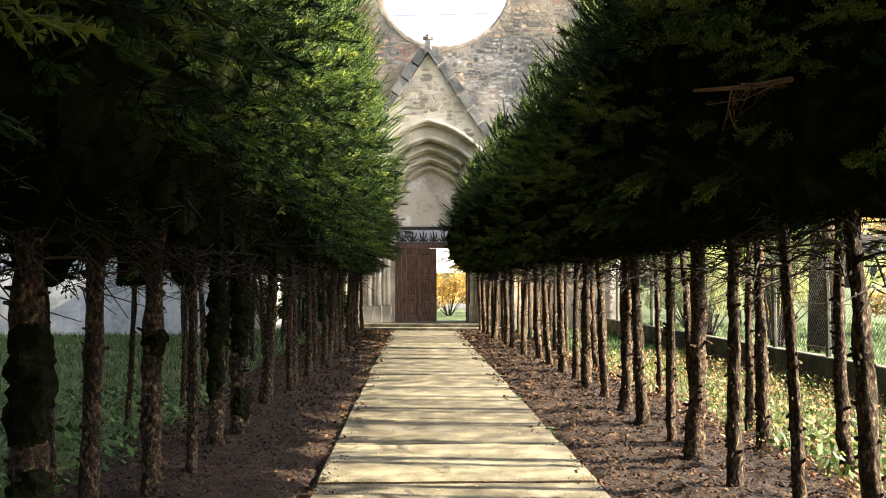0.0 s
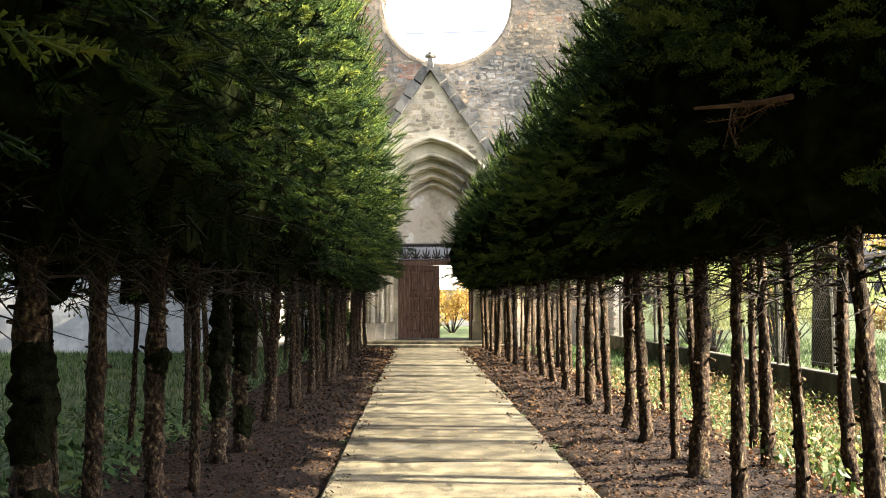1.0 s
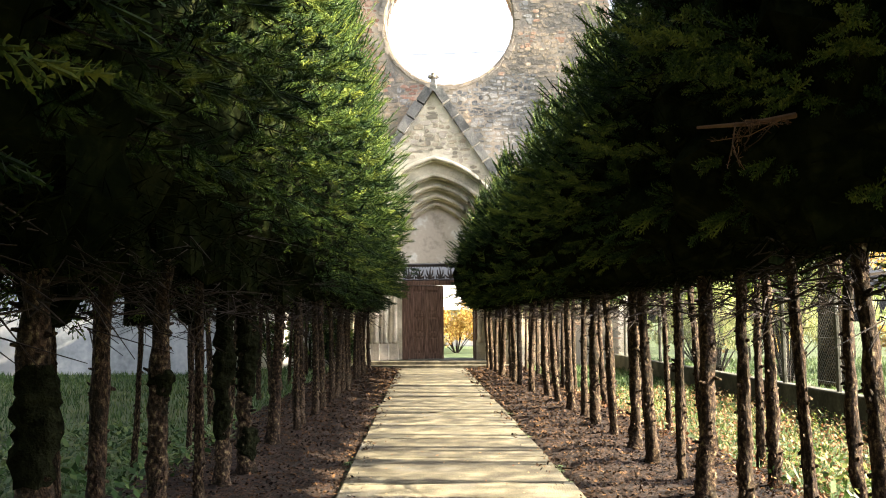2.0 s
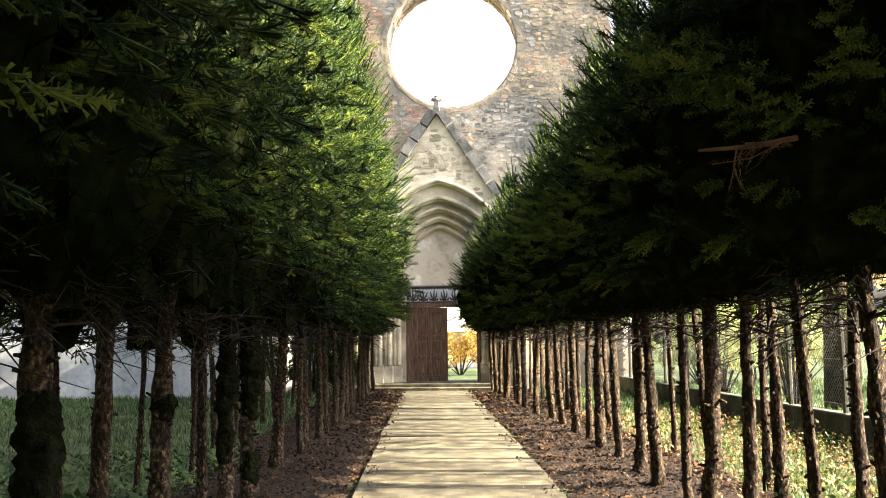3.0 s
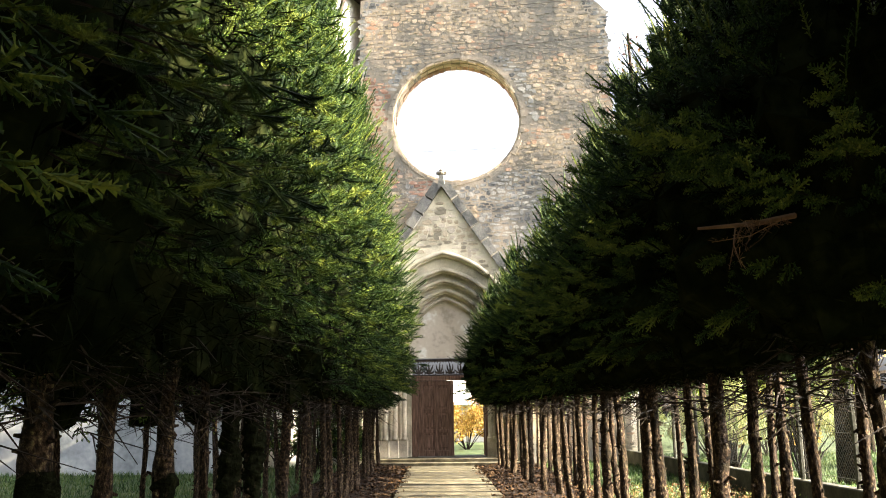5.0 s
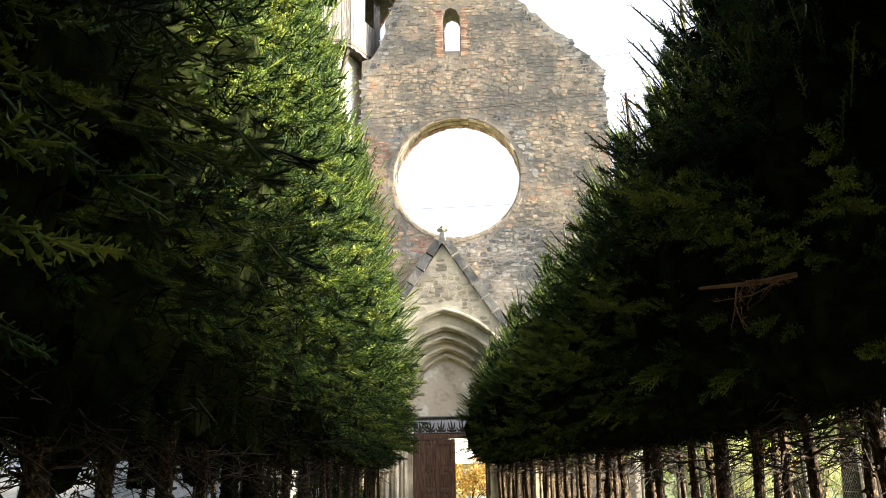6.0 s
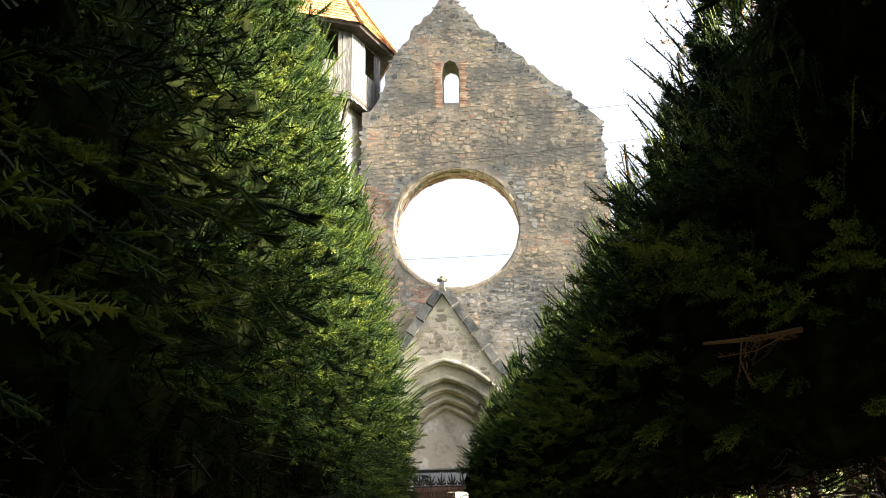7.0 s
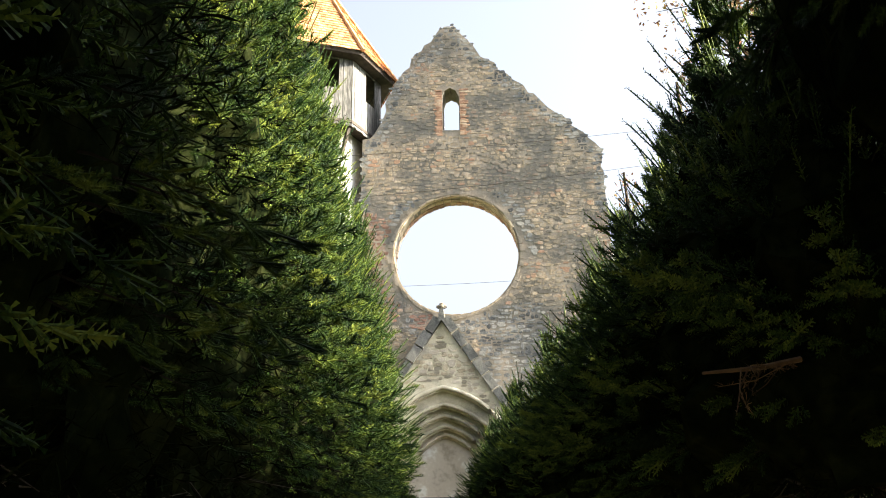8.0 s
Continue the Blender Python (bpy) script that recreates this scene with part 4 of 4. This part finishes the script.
broadleaf("bare-stemmed tree with thinning yellow leaves", 24, 44, 16, 0.28, 4.5, 9000, 0.13, M_GOLD, 5, 0.25)
broadleaf("thin tree with pale leaves by the fence", 14.5, 37, 11, 0.2, 3.0, 6000, 0.11, M_WILLOW, 6, 0.3)

# far woods all round, and the house beyond the nave
wc, wr = [], []
for i in range(420):
    a = rs.uniform(0, 6.283)
    R = rs.uniform(95, 150)
    wc.append((4 + R * math.cos(a), 14 + R * math.sin(a), rs.uniform(0.5, 7.5))), wr.append(rs.uniform(2.5, 4.5))
V, F = leaf_cloud(wc, wr, 16000, 1.1, rs)
tagged(link_mesh("far_woods", V, F, M_WILLOW), "distant belt of autumn woodland", "woods", kind="stuff")
cottage = thing("cottage", "low white cottage with a pale roof beyond the nave", "house", at=(0, 0, 0))
part("wall", box_bm(1.6, 58, -0.1, 12.0, 64, 2.5), M_PLASTER, cottage)
link_mesh("roof", [(1.0, 57.3, 2.3), (12.6, 57.3, 2.3), (12.6, 64.7, 2.3), (1.0, 64.7, 2.3), (1.0, 61, 4.0), (12.6, 61, 4.0)], [(0, 1, 5, 4), (2, 3, 4, 5), (1, 2, 5), (3, 0, 4), (3, 2, 1, 0)], M_PLASTER, cottage)

# ---- ground cover ----
def blades(n, xr, yr, hgt, wid, rs, clump=0.0):
    x, y = rs.uniform(*xr, n), yr[0] + (yr[1] - yr[0]) * rs.random(n) ** 1.5
    a = rs.uniform(0, 6.28, n)
    h = hgt * rs.uniform(0.4, 1.2, n)
    w = wid * (0.7 + y / 14)
    lean_ = rs.normal(0, 0.5, (n, 2)) * h[:, None]
    b = np.stack([x, y, np.full(n, -0.07)], 1)
    side = np.stack([np.cos(a) * w, np.sin(a) * w, np.zeros(n)], 1)
    top = b + np.concatenate([lean_, (h + 0.05)[:, None]], 1)
    V = np.stack([b - side, b + side, top], 1).reshape(-1, 3)
    return V, np.arange(len(V)).reshape(-1, 3)


for xr, n, lab in (((-16, -2.9), 40000, "rough green grass in the shade"), ((3.5, 20), 55000, "sunlit rough grass and weeds")):
    V, F = blades(n, xr, (2.5, 36), 0.13, 0.006, rs)
    tagged(link_mesh("grass", V, F, M_GRASS), lab, "grass", kind="stuff")


def broad_leaves(name, n, xr, yr, size, z, tilt, material, label, category, rs):
    x, y = rs.uniform(*xr, n), yr[0] + (yr[1] - yr[0]) * rs.random(n) ** 1.4
    ok = np.array([name != "garden_weeds" or noise.noise((p * 1.3, q * 1.1, size * 90)) > 0.02 for p, q in zip(x, y)])
    x, y = x[ok], y[ok]
    n = len(x)
    c = np.stack([x, y, z[0] + (z[1] - z[0]) * rs.random(n)], 1)
    a = rs.uniform(0, 6.28, n)
    u = np.stack([np.cos(a), np.sin(a), rs.normal(0, tilt, n)], 1)
    w = np.stack([-np.sin(a), np.cos(a), rs.normal(0, tilt, n)], 1)
    s = size * rs.uniform(0.5, 1.3, (n, 1))
    V = np.stack([c - u * s, c + w * s * 0.5, c + u * s, c - w * s * 0.5], 1).reshape(-1, 3)
    tagged(link_mesh(name, V, np.arange(len(V)).reshape(-1, 4), material), label, category, kind="stuff")


M_WEED = mat("sunny_weeds", [(0.0225, 0.0413, 0.0075), (0.075, 0.1125, 0.0188), (0.2025, 0.2175, 0.06)], 3, 0.5, 0, 8, per_island=0.5, translucent=0.3)
broad_leaves("ground_ivy", 9000, (-7, -2.5), (3.5, 13), 0.05, (-0.02, 0.2), 0.5, M_GRASS, "low leafy weeds beside the mulch", "weeds", rs)
broad_leaves("garden_weeds", 11000, (3.5, 6.3), (4.5, 20), 0.02, (-0.02, 0.22), 0.9, M_WEED, "sunlit broad-leaved weeds by the low wall", "weeds", rs)
broad_leaves("garden_weeds", 2600, (3.2, 5.2), (4.6, 9.5), 0.038, (0.0, 0.26), 0.8, M_WEED, "pale broad-leaved plants catching the sun beside the trees", "weeds", rs)
broad_leaves("leaf_litter", 14000, (3.1, 6.4), (3.5, 20), 0.027, (-0.02, 0.12), 0.6, M_LITTER, "russet fallen leaves", "leaves", rs)
broad_leaves("leaf_litter", 500, (-0.78, 1.44), (4, 30), 0.018, (0.012, 0.02), 0.2, M_LITTER, "a few dry leaves and needles on the path", "leaves", rs)


def chips(x0, x1, h, n, rs):
    x, y = rs.uniform(x0, x1, n), 3.5 + 27.5 * rs.random(n) ** 1.6
    z = np.array([h(a, b) for a, b in zip(x, y)]) + rs.uniform(0.0, 0.016, n)
    c = np.stack([x, y, z], 1)
    a = rs.uniform(0, 6.28, n)
    u = np.stack([np.cos(a), np.sin(a), rs.normal(0, 0.45, n)], 1)
    w = np.stack([-np.sin(a), np.cos(a), rs.normal(0, 0.6, n)], 1)
    s = (0.0045 + 0.0007 * y[:, None]) * rs.uniform(0.4, 2.4, (n, 1))
    V = np.stack([c - u * s, c + w * s * 0.45, c + u * s, c - w * s * 0.45], 1).reshape(-1, 3)
    tagged(link_mesh("bark_chips", V, np.arange(len(V)).reshape(-1, 4), M_CHIP), "scattered brown bark chips", "mulch", kind="stuff")


chips(-2.9, -0.72, H_LEFT, 34000, rs)
chips(-0.8, -0.6, lambda x, y: 0.004 if noise.noise((x * 4, y * 1.5, 8)) > 0.05 else -0.06, 1500, rs)
chips(1.22, 1.46, lambda x, y: 0.004 if noise.noise((x * 4, y * 1.5, 8)) > 0.05 else -0.06, 1500, rs)
chips(1.38, 3.5, H_RIGHT, 40000, rs)

# ---- path slabs ----
M_SOIL = mat("dark_soil", [(0.004, 0.003, 0.002), (0.012, 0.009, 0.006), (0.03, 0.02, 0.012)], 14, 1.0, 1.0, 60, gloss=0.0)
path = thing("path", "concrete slab path with worn open joints", "path")
path["kind"] = "structure"
y0 = 7.17 - 8 * 1.69
while y0 < 30.6:
    y1 = min(y0 + 1.69, 31.0)
    bm = box_bm(-0.79 + tree_rng.uniform(-.02, .02), y0 + (0.075 if abs(y0 - 7.17) < 0.1 else 0.03), -0.1, 1.45 + tree_rng.uniform(-.02, .02), y1 - 0.028, 0.006 * math.sin(y0 * 2.1), 0.016)
    bmesh.ops.subdivide_edges(bm, edges=[e for e in bm.edges if e.calc_length() > 1.2], cuts=7, use_grid_fill=True)
    for q in bm.verts:
        if q.co.z > -0.05:
            q.co += Vector((0, 0.03 * noise.noise((q.co.x * 3, q.co.y * 3, 1)), 0.006 * noise.noise((q.co.x * 2, q.co.y * 2, 5))))
    part("slab", bm, M_CONC, path)
    y0 += 1.69
tagged(part("path_bed", box_bm(-0.77, -6.4, -0.2, 1.43, 31, -0.014), M_SOIL), "dark soil under the path", "ground", kind="structure")

# ---- stones of the church front ----
M_DAMP = mat("damp_stone", [(0.07, 0.07, 0.07), (0.13, 0.13, 0.128), (0.2, 0.195, 0.185), (0.30, 0.28, 0.25)], 1.6, 0.9, 1.0, 16, per_island=0.3)
def stone_wall(outline, holes, a_front, zr, sr, course, width, proud, parent, as_parts, rnd, material_one, material_many, keep=lambda s, z: True):
    V, F, VD, FD, VB, FB = [], [], [], [], [], []
    made = 0
    z = zr[0]
    while z < zr[1]:
        h = rnd.uniform(*course)
        s = sr[0] + rnd.uniform(-0.3, 0)
        while s < sr[1]:
            w = rnd.uniform(*width) * (1.5 if rnd.random() < 0.12 else 1)
            cs, cz = s + w / 2, z + h / 2
            if inside((cs, cz), outline) and keep(cs, cz) and not any(inside(p, q) for q in holes for p in ((cs, cz), (s + 0.04, cz), (s + w - 0.04, cz))):
                z_, h_ = z, h
                z, h = z + rnd.uniform(-0.04, 0.04) + 0.3 * noise.noise((s * 0.55, z * 0.5, 2.0)) + 0.1 * noise.noise((s * 1.9, z * 1.3, 6.0)), h * rnd.uniform(0.6, 1.25)
                j = lambda k: rnd.uniform(-k, k)
                p = proud * rnd.uniform(0.2, 1.8)
                n = rnd.choice((5, 6, 6, 7))
                ph, hw, hh = rnd.uniform(0, 6.28), w / 2 - rnd.uniform(0.002, 0.02), h / 2
                m = (s + w / 2, z + h / 2)
                c = []
                for q in range(n):
                    an = ph + 6.283 * (q + rnd.uniform(-.22, .22)) / n
                    # a squarish rounded outline
                    k_ = (abs(math.cos(an)) ** 4 + abs(math.sin(an)) ** 4) ** -0.25
                    c.append((m[0] + hw * k_ * math.cos(an) * rnd.uniform(.88, 1.08), m[1] + hh * k_ * math.sin(an) * rnd.uniform(.88, 1.08)))
                vs = [front(x, a_front + 0.02, y) for x, y in c] + [front(m[0] + (x - m[0]) * 0.95, a_front - p + j(.003), m[1] + (y - m[1]) * 0.94) for x, y in c]
                fs = [tuple(range(n, 2 * n))] + [(i, (i + 1) % n, n + (i + 1) % n, n + i) for i in range(n)]
                if as_parts(cs, cz) and made < 295:
                    made += 1
                    link_mesh("stone", vs, fs, material_one, parent)
                else:
                    wob = noise.noise((cs * 1.1, cz * 1.1, 4.0))
                    damp = a_front == 0 and (((cs - 2.5) / 1.4) ** 2 + ((cz - 8.6) / 1.9) ** 2 < 1 + 0.8 * wob + rnd.uniform(-.25, .25) or ((cs - 0.4) / 2.2) ** 2 + ((cz - 9.7) / 0.55) ** 2 < 1 + wob + rnd.uniform(-.3, .3))
                    capped = a_front == 0 and not inside((cs + (0.3 if cs > 0.4 else -0.3), cz + 0.4 + 0.4 * wob + rnd.uniform(-.15, .15)), outline) and cz > 14
                    ringed = a_front == 0 and cz > 12.5 and 2.62 < math.hypot(cs - ROSE[0], cz - ROSE[1]) < 3.15 + 0.5 * wob + rnd.uniform(-.1, .1)
                    bricky = a_front == 0 and any(((cs - bs) / bw) ** 2 + ((cz - bz_) / bh) ** 2 < 1 + 1.3 * wob + rnd.uniform(-.4, .4) for bs, bz_, bw, bh in ((-2.5, 12.9, 0.55, 1.5), (-2.3, 10.6, 0.5, 0.6), (-0.8, 9.9, 0.7, 0.35), (3.2, 15.6, 0.5, 0.35)))
                    vv, ff = (VB, FB) if bricky else (VD, FD) if damp or capped or ringed else (V, F)
                    o = len(vv)
                    vv += vs
                    ff += [tuple(i + o for i in q) for q in fs]
                z, h = z_, h_
            s += w
        z += h
    if V:
        tagged(link_mesh("rubble", V, F, material_many, parent), kind="stuff")
    if VD:
        tagged(link_mesh("rubble", VD, FD, M_DAMP, parent, "slate-grey damp-stained stones"), kind="stuff")
    if VB:
        tagged(link_mesh("brick_patching", VB, FB, M_BRICK, parent, "worn red brick patching"), kind="stuff")


ROSE_HOLE = circle(ROSE[0], ROSE[1], 2.58, 40)
SLIT_HOLE = [(0.84, 17.6), (0.84, 19.7), (-0.2, 19.7), (-0.2, 17.6)]
PORTAL_HOLE = [(PC - 3.3, -1), (PC + 3.3, -1), (PC + 3.2, 5.2), (PC + 0.05, 9.9), (PC - 0.05, 9.9), (PC - 3.2, 5.2)]
wall_rnd = random.Random(12)
stone_wall(GABLE, [ROSE_HOLE, SLIT_HOLE, PORTAL_HOLE], 0.0, (0, 22.6), (-3.4, 6.4), (0.08, 0.19), (0.11, 0.38), 0.009, church, lambda s, z: 14.9 < z < 17.2 and -2.6 < s < 4.4, wall_rnd, M_STONEP, M_STONE)
gable_in = [(PC - 2.75, 5.3), (PC + 2.75, 5.3), (PC, 9.4)]
stone_wall(gable_in, [arch(PC, ORDERS[0][0] + 0.18, 3.8, ORDERS[0][1] + 0.16, -1)], -1.2, (5.3, 9.4), (PC - 2.8, PC + 2.8), (0.1, 0.2), (0.14, 0.4), 0.012, church, lambda s, z: False, wall_rnd, M_STONEP, M_DRESSED)
# brick jambs of the slit window
for side in (-1, 1):
    z = 17.5
    while z < 19.55:
        w = wall_rnd.uniform(0.24, 0.4) if wall_rnd.random() < 0.5 else wall_rnd.uniform(0.2, 0.28)
        s0 = -0.05 - w if side < 0 else 0.66
        fblock("brick", s0 + wall_rnd.uniform(-.02, .02), s0 + w, -0.012 - wall_rnd.uniform(0, .012), 0.1, z, z + wall_rnd.uniform(0.062, 0.072), M_LINING, church, "", 0)
        z += 0.076
